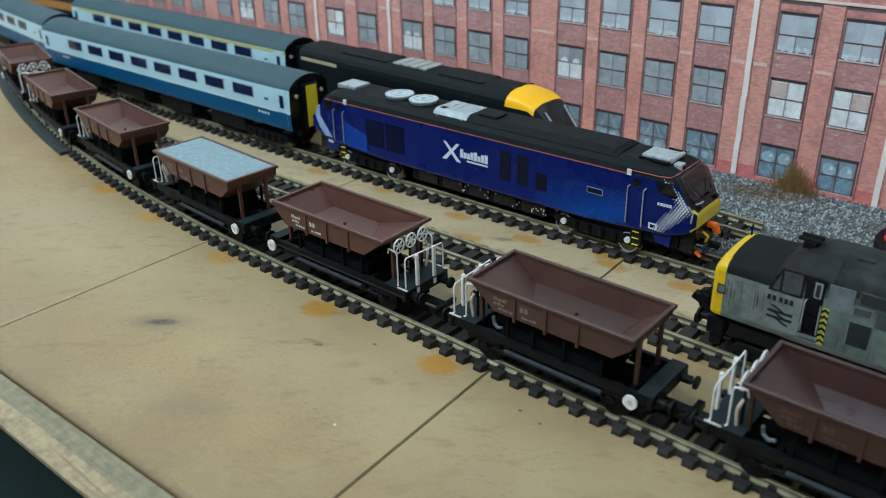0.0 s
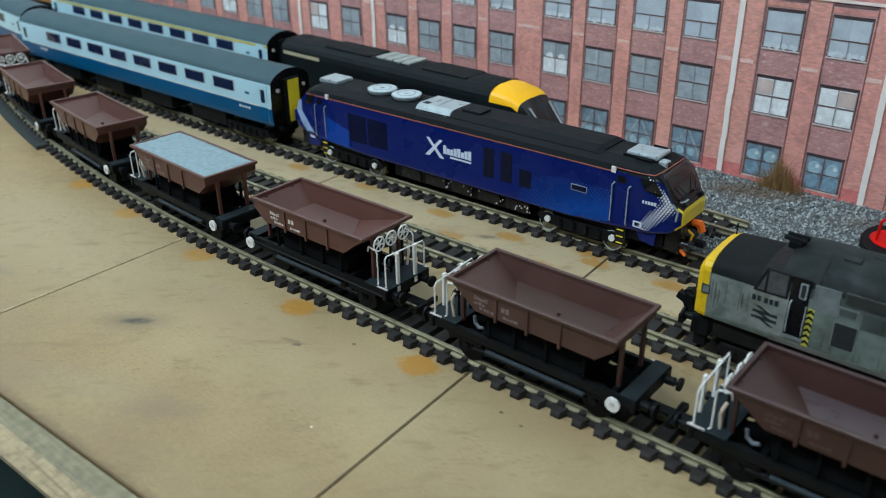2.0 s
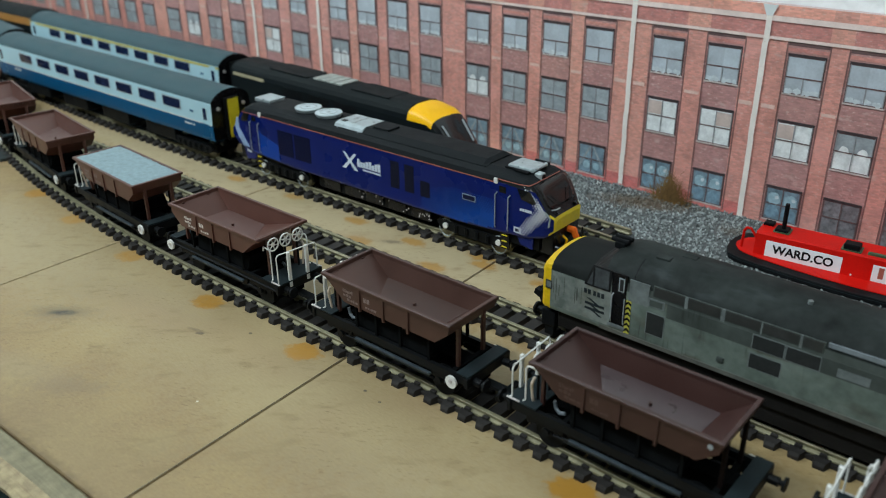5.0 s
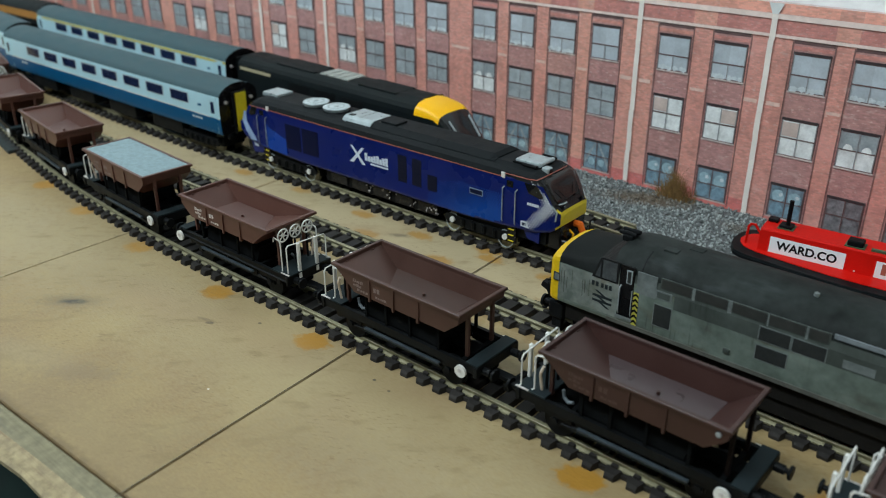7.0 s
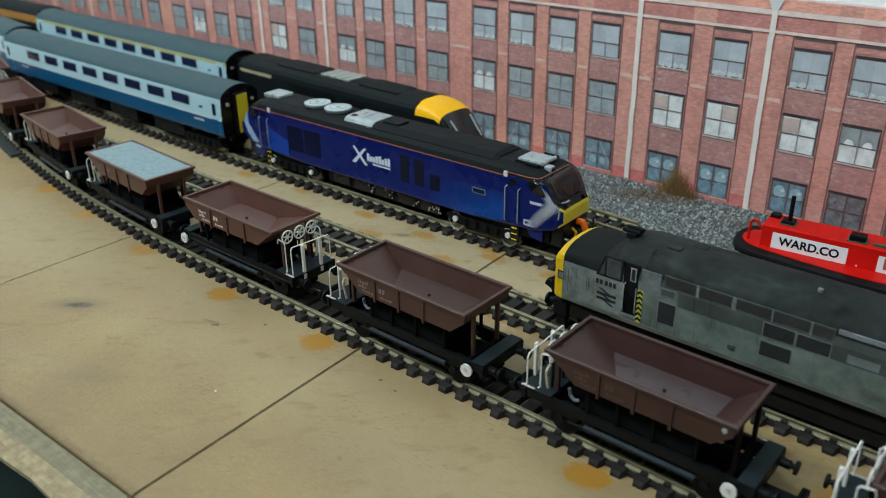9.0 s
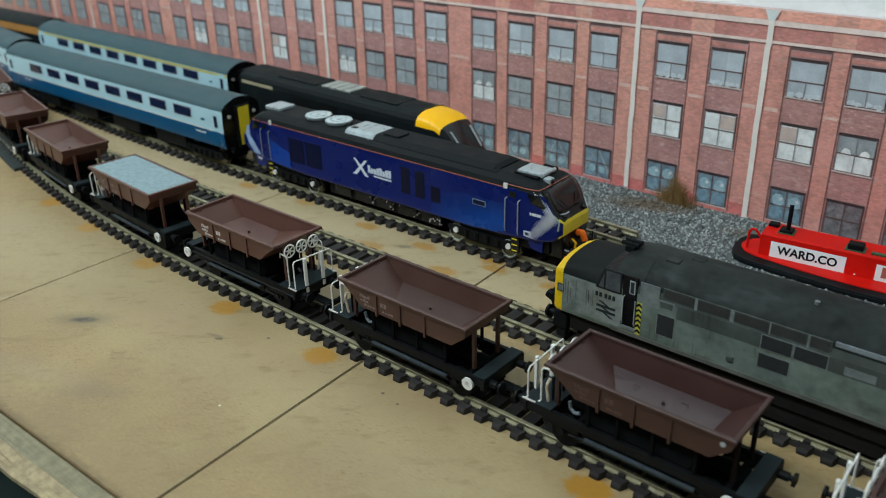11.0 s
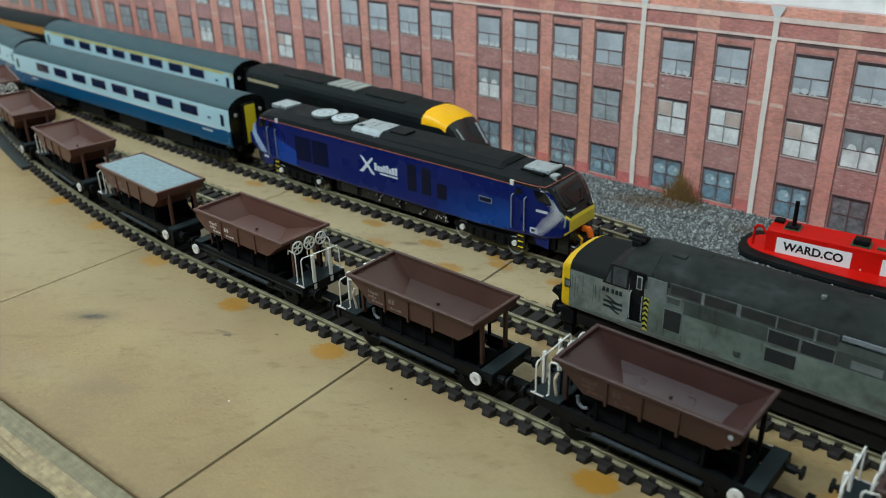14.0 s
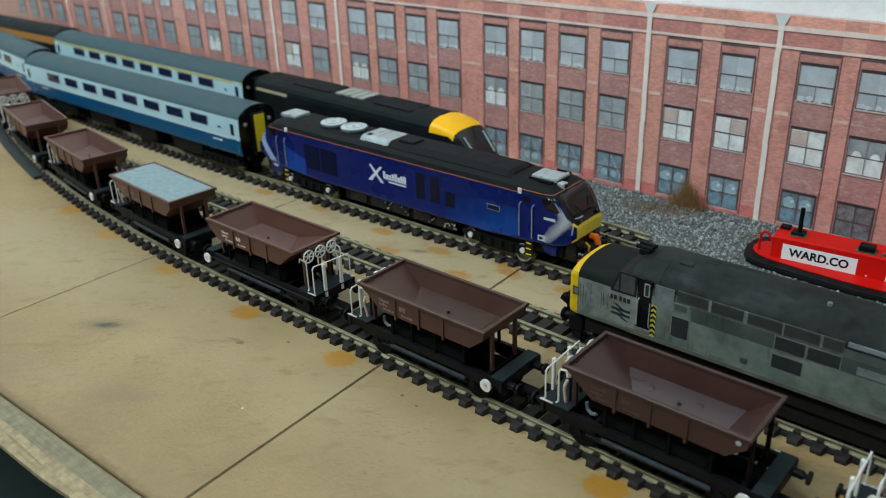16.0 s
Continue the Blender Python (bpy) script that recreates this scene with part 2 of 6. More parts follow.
M["orangeband"] = material("orange_band", (0.42, 0.19, 0.04), 0.5, vary=0.12, size=0.03)
M["hstroof"] = material("power_car_roof", (0.0095, 0.0130, 0.0135), 0.55, vary=0.2, size=0.01, spec=0.08)
M["palegrille"] = material("pale_roof_grille", (0.30, 0.32, 0.29), 0.55, vary=0.15, size=0.003)
M["d37pale"] = material("worn_pale_grey", (0.150, 0.170, 0.165), 0.5, vary=0.3, size=0.008, fine=0.002)
M["d37brown"] = material("brown_dirty_pane", (0.036, 0.037, 0.034), 0.4, vary=0.25, size=0.006)
M["d37glass"] = material("dusty_cab_glass", (0.060, 0.066, 0.068), 0.2, vary=0.3, size=0.006)
M["d37low"] = material("dusty_lower_rail", (0.10, 0.10, 0.085), 0.6, vary=0.3, size=0.008)
M["d37screen"] = material("grimy_windscreen", (0.013, 0.012, 0.011), 0.55, vary=0.4, size=0.004, spec=0.15)
M["bonnet"] = material("dull_black_bonnet", (0.0125, 0.0142, 0.0135), 0.6, vary=0.2, size=0.01, spec=0.05)
M["rubber"] = material("black_rubber_frame", (0.014, 0.014, 0.014), 0.6, vary=0.2, size=0.004, spec=0.15)
M["chevyellow"] = material("chevron_yellow", (0.50, 0.46, 0.06), 0.45, vary=0.15, size=0.003)
M["markdark"] = material("dark_marking", (0.020, 0.026, 0.028), 0.5, vary=0.2, size=0.003, spec=0.15)
M["streak"] = material("dirt_streak", (0.075, 0.08, 0.066), 0.7, vary=0.3, size=0.003)


def brick_print(name, color, pale=0.5, brick=0.0026):
    """A printed picture of brickwork: courses, worn pale bricks and darker patches, under a satin coat."""
    m = bpy.data.materials.new(name)
    m.use_nodes = True
    nt = m.node_tree
    b = nt.nodes["Principled BSDF"]
    tc = nt.nodes.new("ShaderNodeTexCoord")
    sx = nt.nodes.new("ShaderNodeSeparateXYZ")
    cx = nt.nodes.new("ShaderNodeCombineXYZ")
    nt.links.new(tc.outputs["Object"], sx.inputs[0])
    nt.links.new(sx.outputs["X"], cx.inputs["X"])
    nt.links.new(sx.outputs["Z"], cx.inputs["Y"])
    br = nt.nodes.new("ShaderNodeTexBrick")
    nt.links.new(cx.outputs[0], br.inputs["Vector"])
    br.inputs["Scale"].default_value = 1.0
    br.inputs["Brick Width"].default_value, br.inputs["Row Height"].default_value = brick, brick * 0.40
    br.inputs["Mortar Size"].default_value, br.inputs["Mortar Smooth"].default_value = brick * 0.045, 0.6
    br.inputs["Color1"].default_value = (*[c * 0.84 for c in color], 1)
    br.inputs["Color2"].default_value = (*[min(1, c * 1.16) for c in color], 1)
    br.inputs["Mortar"].default_value = (*[c * 0.86 + 0.05 for c in color], 1)
    col = br.outputs["Color"]
    for scale, stretch, lo, hi, amount, c in ((1 / 0.0016, (0.6, 1.2, 1.0), 0.56, 0.74, pale, (0.78, 0.63, 0.58)), (1 / 0.0042, (0.8, 1.3, 1.0), 0.50, 0.72, 0.38, tuple(v * 0.5 for v in color)), (1 / 0.007, (0.7, 1.4, 1.0), 0.60, 0.76, pale * 0.7, (0.74, 0.62, 0.58)), (1 / 0.012, (1.0, 0.8, 1.0), 0.48, 0.74, 0.36, tuple(v * 0.45 for v in color)), (1 / 0.03, (1.0, 1.0, 1.0), 0.50, 0.75, 0.45, (color[0] * 1.25, color[1] * 1.35, color[2] * 1.5))):
        mp = nt.nodes.new("ShaderNodeMapping")
        mp.inputs["Scale"].default_value = stretch
        nt.links.new(cx.outputs[0], mp.inputs["Vector"])
        nz = nt.nodes.new("ShaderNodeTexNoise")
        nz.inputs["Scale"].default_value, nz.inputs["Detail"].default_value = scale, 4
        nt.links.new(mp.outputs[0], nz.inputs["Vector"])
        mr = nt.nodes.new("ShaderNodeMapRange")
        mr.interpolation_type = "SMOOTHSTEP"
        mr.inputs["From Min"].default_value, mr.inputs["From Max"].default_value = lo, hi
        mr.inputs["To Min"].default_value, mr.inputs["To Max"].default_value = 0.0, amount
        nt.links.new(nz.outputs["Fac"], mr.inputs["Value"])
        mx = nt.nodes.new("ShaderNodeMix")
        mx.data_type = "RGBA"
        nt.links.new(mr.outputs["Result"], mx.inputs["Factor"])
        nt.links.new(col, mx.inputs["A"])
        mx.inputs["B"].default_value = (*c, 1)
        col = mx.outputs["Result"]
    info = nt.nodes.new("ShaderNodeObjectInfo")
    hsv = nt.nodes.new("ShaderNodeHueSaturation")
    for key, lo, hi in (("Hue", 0.495, 0.505), ("Value", 1.02, 1.12)):
        mr = nt.nodes.new("ShaderNodeMapRange")
        mr.inputs["To Min"].default_value, mr.inputs["To Max"].default_value = lo, hi
        nt.links.new(info.outputs["Random"], mr.inputs["Value"])
        nt.links.new(mr.outputs["Result"], hsv.inputs[key])
    nt.links.new(col, hsv.inputs["Color"])
    nt.links.new(hsv.outputs["Color"], b.inputs["Base Color"])
    b.inputs["Roughness"].default_value = 0.32
    b.inputs["Coat Weight"].default_value, b.inputs["Coat Roughness"].default_value = 0.8, 0.3
    b.inputs["Coat IOR"].default_value = 1.8
    b.inputs["Specular IOR Level"].default_value = 0.7
    return m


M["brickprint"] = brick_print("printed_brick", (0.480, 0.235, 0.220), 0.65)
M["pier"] = brick_print("printed_brick_pier", (0.71, 0.318, 0.252), 0.55)
M["lintelprint"] = brick_print("printed_lintel", (0.62, 0.250, 0.205), 0.5)
M["cornice"] = brick_print("printed_orange_cornice", (0.88, 0.38, 0.29), 0.5)
M["edgeprint"] = brick_print("printed_maroon_edge", (0.22, 0.095, 0.085), 0.3)
M["redprint"] = brick_print("printed_red_plinth", (0.66, 0.185, 0.16), 0.4)


def add_spots(m, spots):
    """Mixes stains with soft, ragged edges into a base colour: x, y, length, width, turn, softness, strength, colour."""
    nt = m.node_tree
    b = nt.nodes["Principled BSDF"]
    link = b.inputs["Base Color"].links[0]
    col = link.from_socket
    nt.links.remove(link)
    tc = nt.nodes.new("ShaderNodeTexCoord")
    nz = nt.nodes.new("ShaderNodeTexNoise")
    nz.inputs["Scale"].default_value, nz.inputs["Detail"].default_value = 260.0, 6
    nt.links.new(tc.outputs["Object"], nz.inputs["Vector"])
    sub = nt.nodes.new("ShaderNodeMath")
    sub.operation = "SUBTRACT"
    sub.inputs[1].default_value = 0.5
    nt.links.new(nz.outputs["Fac"], sub.inputs[0])
    for x, y, rx, ry, turn, soft, amount, c in spots:
        mp = nt.nodes.new("ShaderNodeMapping")
        mp.vector_type = "TEXTURE"
        mp.inputs["Location"].default_value, mp.inputs["Rotation"].default_value = (x, y, 0), (0, 0, radians(turn))
        mp.inputs["Scale"].default_value = (rx, ry, 1.0)
        nt.links.new(tc.outputs["Object"], mp.inputs["Vector"])
        ln = nt.nodes.new("ShaderNodeVectorMath")
        ln.operation = "LENGTH"
        nt.links.new(mp.outputs["Vector"], ln.inputs[0])
        ad = nt.nodes.new("ShaderNodeMath")
        ad.operation = "MULTIPLY_ADD"
        ad.inputs[1].default_value = 1.3
        nt.links.new(sub.outputs[0], ad.inputs[0])
        nt.links.new(ln.outputs["Value"], ad.inputs[2])
        mr = nt.nodes.new("ShaderNodeMapRange")
        mr.interpolation_type = "SMOOTHSTEP"
        mr.inputs["From Min"].default_value, mr.inputs["From Max"].default_value = 1.0 - soft, 1.0 + soft * 0.4
        mr.inputs["To Min"].default_value, mr.inputs["To Max"].default_value = amount, 0.0
        nt.links.new(ad.outputs[0], mr.inputs["Value"])
        mx = nt.nodes.new("ShaderNodeMix")
        mx.data_type = "RGBA"
        nt.links.new(mr.outputs["Result"], mx.inputs["Factor"])
        nt.links.new(col, mx.inputs["A"])
        mx.inputs["B"].default_value = (*c, 1)
        col = mx.outputs["Result"]
    nt.links.new(col, b.inputs["Base Color"])


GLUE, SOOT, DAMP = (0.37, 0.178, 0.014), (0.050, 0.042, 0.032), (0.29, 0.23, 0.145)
spots = []
for x, y in ((-0.059, 0.2555), (-0.205, 0.2545), (-0.279, 0.2550), (-0.3595, 0.2585), (-0.435, 0.2640), (-0.497, 0.2700), (0.014, 0.2560)):
    spots.append((x, y - 0.0012, 0.0098, 0.0078, 20, 0.32, 0.92, GLUE))
for x, y in ((-0.413, 0.3720), (-0.356, 0.3765), (-0.2945, 0.3745), (-0.246, 0.3740), (-0.195, 0.3760), (-0.155, 0.3780), (-0.202, 0.3835), (-0.376, 0.3830), (-0.272, 0.3555), (-0.216, 0.3570)):
    spots.append((x, y, 0.0098, 0.0050, 5, 0.5, 0.75, GLUE))
for x, y in ((-0.182, 0.2760), (0.0140, 0.2800), (0.020, 0.300)):
    spots.append((x, y, 0.0125, 0.0092, 5, 0.45, 0.8, GLUE))
spots += [(-0.327, 0.2000, 0.0080, 0.0028, 38, 0.55, 0.95, SOOT), (-0.329, 0.1995, 0.020, 0.0070, 38, 0.9, 0.45, SOOT), (-0.260, 0.2330, 0.0065, 0.0014, 12, 0.9, 0.6, SOOT), (-0.256, 0.2325, 0.0026, 0.0013, 30, 0.5, 0.85, SOOT),
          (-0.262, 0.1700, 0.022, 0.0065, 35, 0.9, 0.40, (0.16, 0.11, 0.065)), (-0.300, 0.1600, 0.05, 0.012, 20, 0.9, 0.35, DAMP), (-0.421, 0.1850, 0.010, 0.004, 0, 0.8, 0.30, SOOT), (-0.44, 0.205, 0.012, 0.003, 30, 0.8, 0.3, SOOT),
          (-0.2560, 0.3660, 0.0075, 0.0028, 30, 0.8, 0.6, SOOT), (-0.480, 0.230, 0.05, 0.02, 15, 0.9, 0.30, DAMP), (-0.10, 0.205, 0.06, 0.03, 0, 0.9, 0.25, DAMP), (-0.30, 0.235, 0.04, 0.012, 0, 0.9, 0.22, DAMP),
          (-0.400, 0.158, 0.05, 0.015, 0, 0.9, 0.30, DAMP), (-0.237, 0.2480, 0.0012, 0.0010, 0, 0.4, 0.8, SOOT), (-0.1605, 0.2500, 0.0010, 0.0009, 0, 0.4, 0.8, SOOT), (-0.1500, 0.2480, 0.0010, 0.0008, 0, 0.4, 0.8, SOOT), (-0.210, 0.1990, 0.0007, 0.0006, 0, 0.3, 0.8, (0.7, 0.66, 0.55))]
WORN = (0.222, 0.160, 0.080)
PALE, PINK = (0.322, 0.262, 0.130), (0.32, 0.215, 0.112)
br = random.Random(17)
for k in range(26):
    spots.append((br.uniform(-0.62, 0.02), br.uniform(0.145, 0.40), br.uniform(0.012, 0.045), br.uniform(0.006, 0.018), br.uniform(-20, 50), 0.95, br.uniform(0.2, 0.5), PALE if k % 2 else PINK))
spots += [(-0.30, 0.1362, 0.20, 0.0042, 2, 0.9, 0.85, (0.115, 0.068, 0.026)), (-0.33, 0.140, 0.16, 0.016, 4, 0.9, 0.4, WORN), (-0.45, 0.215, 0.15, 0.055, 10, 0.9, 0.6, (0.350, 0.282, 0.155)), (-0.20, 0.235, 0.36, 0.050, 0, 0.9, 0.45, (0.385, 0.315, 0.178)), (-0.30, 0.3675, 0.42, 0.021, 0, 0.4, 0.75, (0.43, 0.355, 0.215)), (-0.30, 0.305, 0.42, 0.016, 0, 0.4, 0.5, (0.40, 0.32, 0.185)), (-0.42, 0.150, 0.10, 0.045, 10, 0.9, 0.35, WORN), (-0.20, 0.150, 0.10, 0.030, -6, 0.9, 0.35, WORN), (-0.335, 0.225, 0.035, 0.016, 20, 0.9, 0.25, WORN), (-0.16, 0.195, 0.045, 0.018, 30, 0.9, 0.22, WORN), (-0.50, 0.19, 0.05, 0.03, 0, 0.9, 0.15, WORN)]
spots = [p for p in spots if p[2] > 0.3] + [p for p in spots if p[2] <= 0.3]
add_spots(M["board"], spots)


def add_flecks(m, color, amount, sizes, turn, lo, hi):
    """Scatters short dark scuffs in one direction, in loose patches, over a base colour."""
    nt = m.node_tree
    b = nt.nodes["Principled BSDF"]
    link = b.inputs["Base Color"].links[0]
    col = link.from_socket
    nt.links.remove(link)
    tc = nt.nodes.new("ShaderNodeTexCoord")
    masks = []
    for size, stretch, a, z in ((1.0, tuple(1 / v for v in sizes), lo, hi), (1.0, (1 / 0.03, 1 / 0.02, 1 / 0.02), 0.40, 0.66)):
        mp = nt.nodes.new("ShaderNodeMapping")
        mp.inputs["Rotation"].default_value = (0, 0, radians(turn))
        nt.links.new(tc.outputs["Object"], mp.inputs["Vector"])
        sc = nt.nodes.new("ShaderNodeVectorMath")
        sc.operation = "MULTIPLY"
        sc.inputs[1].default_value = stretch
        nt.links.new(mp.outputs["Vector"], sc.inputs[0])
        nz = nt.nodes.new("ShaderNodeTexNoise")
        nz.inputs["Scale"].default_value, nz.inputs["Detail"].default_value = size, 3
        nt.links.new(sc.outputs[0], nz.inputs["Vector"])
        mr = nt.nodes.new("ShaderNodeMapRange")
        mr.interpolation_type = "SMOOTHSTEP"
        mr.inputs["From Min"].default_value, mr.inputs["From Max"].default_value = a, z
        nt.links.new(nz.outputs["Fac"], mr.inputs["Value"])
        masks.append(mr)
    mul = nt.nodes.new("ShaderNodeMath")
    mul.operation = "MULTIPLY"
    nt.links.new(masks[0].outputs["Result"], mul.inputs[0])
    nt.links.new(masks[1].outputs["Result"], mul.inputs[1])
    amt = nt.nodes.new("ShaderNodeMath")
    amt.operation = "MULTIPLY"
    amt.inputs[1].default_value = amount
    nt.links.new(mul.outputs[0], amt.inputs[0])
    mx = nt.nodes.new("ShaderNodeMix")
    mx.data_type = "RGBA"
    nt.links.new(amt.outputs[0], mx.inputs["Factor"])
    nt.links.new(col, mx.inputs["A"])
    mx.inputs["B"].default_value = (*color, 1)
    nt.links.new(mx.outputs["Result"], b.inputs["Base Color"])


add_flecks(M["board"], (0.185, 0.120, 0.050), 0.6, (0.0040, 0.0013, 0.0013), -25, 0.54, 0.74)
add_flecks(M["board"], (0.21, 0.148, 0.062), 0.55, (0.014, 0.006, 0.006), -40, 0.48, 0.70)
add_flecks(M["edging"], (0.12, 0.11, 0.075), 0.6, (0.010, 0.0012, 0.0012), 0, 0.55, 0.72)
add_flecks(M["rawwood"], (0.15, 0.085, 0.04), 0.6, (0.060, 0.0013, 0.0013), 0, 0.52, 0.70)
add_flecks(M["d37"], (0.205, 0.235, 0.215), 0.7, (0.012, 0.012, 0.0045), 0, 0.48, 0.70)
add_flecks(M["d37"], (0.030, 0.032, 0.026), 0.75, (0.0013, 0.012, 0.014), 0, 0.54, 0.74)
add_flecks(M["d37"], (0.085, 0.060, 0.034), 0.7, (0.016, 0.012, 0.005), 0, 0.46, 0.66)
add_flecks(M["d37clean"], (0.15, 0.125, 0.07), 0.6, (0.008, 0.012, 0.006), 0, 0.46, 0.66)
add_flecks(M["d37roof"], (0.050, 0.060, 0.060), 0.6, (0.018, 0.006, 0.006), 0, 0.50, 0.72)
add_flecks(M["d37up"], (0.022, 0.025, 0.022), 0.7, (0.0016, 0.010, 0.012), 0, 0.52, 0.72)
for key in ("stone", "stonebed"):
    add_spots(M[key], [(-0.168, 0.512, 0.034, 0.013, 20, 0.8, 0.75, (0.13, 0.085, 0.045)), (-0.10, 0.505, 0.02, 0.008, 0, 0.8, 0.4, (0.14, 0.10, 0.06))])

# ---- building helpers ----


def part(name, bm, mat, parent=None, label="", smooth=False):
    """One mesh object from a bmesh, under a thing or a part."""
    me = bpy.data.meshes.new(name)
    bm.normal_update()
    bm.to_mesh(me)
    bm.free()
    me.materials.append(M[mat])
    if smooth:
        for p in me.polygons:
            p.use_smooth = True
    ob = new(name, me)
    if parent is not None:
        ob.parent = parent
    if label:
        ob["label"] = label
    return ob


def like(ob, m, parent):
    """Another piece on the same mesh."""
    o = new(ob.name.split(".")[0], ob.data)
    o.parent = parent
    o.matrix_local = m
    return o


def box(x0, x1, y0, y1, z0, z1, bm=None, bevel=0.0):
    bm = bm or bmesh.new()
    r = bmesh.ops.create_cube(bm, size=1)
    vs = r["verts"]
    bmesh.ops.scale(bm, vec=(x1 - x0, y1 - y0, z1 - z0), verts=vs)
    bmesh.ops.translate(bm, vec=((x0 + x1) / 2, (y0 + y1) / 2, (z0 + z1) / 2), verts=vs)
    if bevel:
        es = list({e for v in vs for e in v.link_edges})
        bmesh.ops.bevel(bm, geom=es, offset=bevel, segments=2, profile=0.5, affect="EDGES")
    return bm


def cyl(p0, p1, r, bm=None, seg=12, r2=None):
    bm = bm or bmesh.new()
    p0, p1 = Vector(p0), Vector(p1)
    d = p1 - p0
    m = Matrix.Translation((p0 + p1) / 2) @ d.to_track_quat("Z", "Y").to_matrix().to_4x4()
    bmesh.ops.create_cone(bm, cap_ends=True, segments=seg, radius1=r, radius2=r if r2 is None else r2, depth=d.length, matrix=m)
    return bm


def wire(points, r, bm=None, seg=6):
    """A bent rod through points."""
    bm = bm or bmesh.new()
    for a, b in zip(points, points[1:]):
        cyl(a, b, r, bm, seg)
    for p in points[1:-1]:
        bmesh.ops.create_uvsphere(bm, u_segments=6, v_segments=4, radius=r, matrix=Matrix.Translation(p))
    return bm


def ring(centre, axis, r, thick, bm=None, seg=20):
    bm = bm or bmesh.new()
    q = Vector(axis).to_track_quat("Z", "Y").to_matrix().to_4x4()
    m = Matrix.Translation(centre) @ q
    rows = []
    for i in range(seg):
        a = 2 * math.pi * i / seg
        row = []
        for j in range(6):
            b = 2 * math.pi * j / 6
            row.append(bm.verts.new(m @ Vector(((r + thick * math.cos(b)) * math.cos(a), (r + thick * math.cos(b)) * math.sin(a), thick * math.sin(b)))))
        rows.append(row)
    for i in range(seg):
        for j in range(6):
            bm.faces.new((rows[i][j], rows[(i + 1) % seg][j], rows[(i + 1) % seg][(j + 1) % 6], rows[i][(j + 1) % 6]))
    return bm


def loft(sections, bm=None, caps=True):
    """Skin through closed rings of equal length."""
    bm = bm or bmesh.new()
    rows = [[bm.verts.new(p) for p in s] for s in sections]
    n = len(rows[0])
    for a, b in zip(rows, rows[1:]):
        for i in range(n):
            bm.faces.new((a[i], a[(i + 1) % n], b[(i + 1) % n], b[i]))
    if caps:
        bm.faces.new(list(reversed(rows[0])))
        bm.faces.new(rows[-1])
    bmesh.ops.recalc_face_normals(bm, faces=bm.faces)
    return bm


def split(bm, parent, classes, choose, smooth=()):
    """Deals the faces of one skin out to parts: classes maps a key to (name, material, label)."""
    obs = {}
    bm.normal_update()
    for key, (name, mat, label) in classes.items():
        b2 = bm.copy()
        b2.normal_update()
        bad = [f for f in b2.faces if choose(f.calc_center_median(), f.normal) != key]
        bmesh.ops.delete(b2, geom=bad, context="FACES")
        obs[key] = part(name, b2, mat, parent, label, smooth=key in smooth)
    bm.free()
    return obs


def thing(name, m, label, category, group=""):
    ob = new(name)
    ob.empty_display_size = 0.01
    ob.matrix_world = m
    return tagged(ob, label, category, group)


def prism(points, axis_y0, axis_y1, bm=None):
    """A polygon in x and z, drawn out along y."""
    bm = bm or bmesh.new()
    a = [bm.verts.new((x, axis_y0, z)) for x, z in points]
    b = [bm.verts.new((x, axis_y1, z)) for x, z in points]
    n = len(points)
    for i in range(n):
        bm.faces.new((a[i], a[(i + 1) % n], b[(i + 1) % n], b[i]))
    bm.faces.new(a)
    bm.faces.new(list(reversed(b)))
    bmesh.ops.recalc_face_normals(bm, faces=bm.faces)
    return bm


# ---- tracks: each centre line is y as a function of x ----
RAIL = 0.0045
GAUGE = 0.0158
PITCH = 0.00929


def track_one(x):
    return 0.2740 + (0.33 * (x + 0.30) ** 2 if x < -0.30 else 0.0)


def track_two(x):
    return 0.3362


def track_three(x):
    return 0.3978 + 0.026 * (x + 0.20) + (0.14 * (x + 0.42) ** 2 if x < -0.42 else 0.0)


def track_four(x):
    return 0.4560 - 0.045 * (x + 0.25) - (0.05 * (x + 0.3) ** 2 if x < -0.3 else 0.0)


def along(track, x, z=0.0):
    """Pose on a track at x, turned to its direction."""
    s = (track(x + 0.02) - track(x - 0.02)) / 0.04
    return pose(x, track(x), z, 0, 0, math.degrees(math.atan(s)))


# ---- room and table ----
def slab(name, dims, mat, label="", category=""):
    return tagged(part(name, box(*dims), mat), label, category, kind="structure")


slab("floor", (-2.2, 1.6, -1.9, 0.56, -0.95, -0.90), "floor", "dark green carpeted floor below the layout table", "floor")
slab("ceiling", (-2.2, 1.6, -1.9, 0.70, 1.45, 1.50), "room", "plain white room ceiling", "ceiling")
slab("wall_north", (-2.2, 1.6, 0.536, 0.60, -0.90, 1.45), "plaster", "rough white plaster wall behind the backdrop", "wall")
slab("wall_south", (-2.2, 1.6, -1.90, -1.85, -0.90, 1.45), "room", "plain pale room wall", "wall")
slab("wall_west", (-2.2, -2.15, -1.85, 0.536, -0.90, 1.45), "westwall", "plain white room wall", "wall")
slab("wall_east", (1.55, 1.6, -1.85, 0.536, -0.90, 1.45), "room", "plain pale room wall", "wall")

baseboard = thing("baseboard", pose(0, 0, 0), "tan plywood model railway baseboard with joined panels and glue stains", "table")
baseboard["kind"] = "structure"


def front(x):
    """The front edge of the board, turned a little against the tracks."""
    return 0.1372 + 0.036 * (x + 0.265)


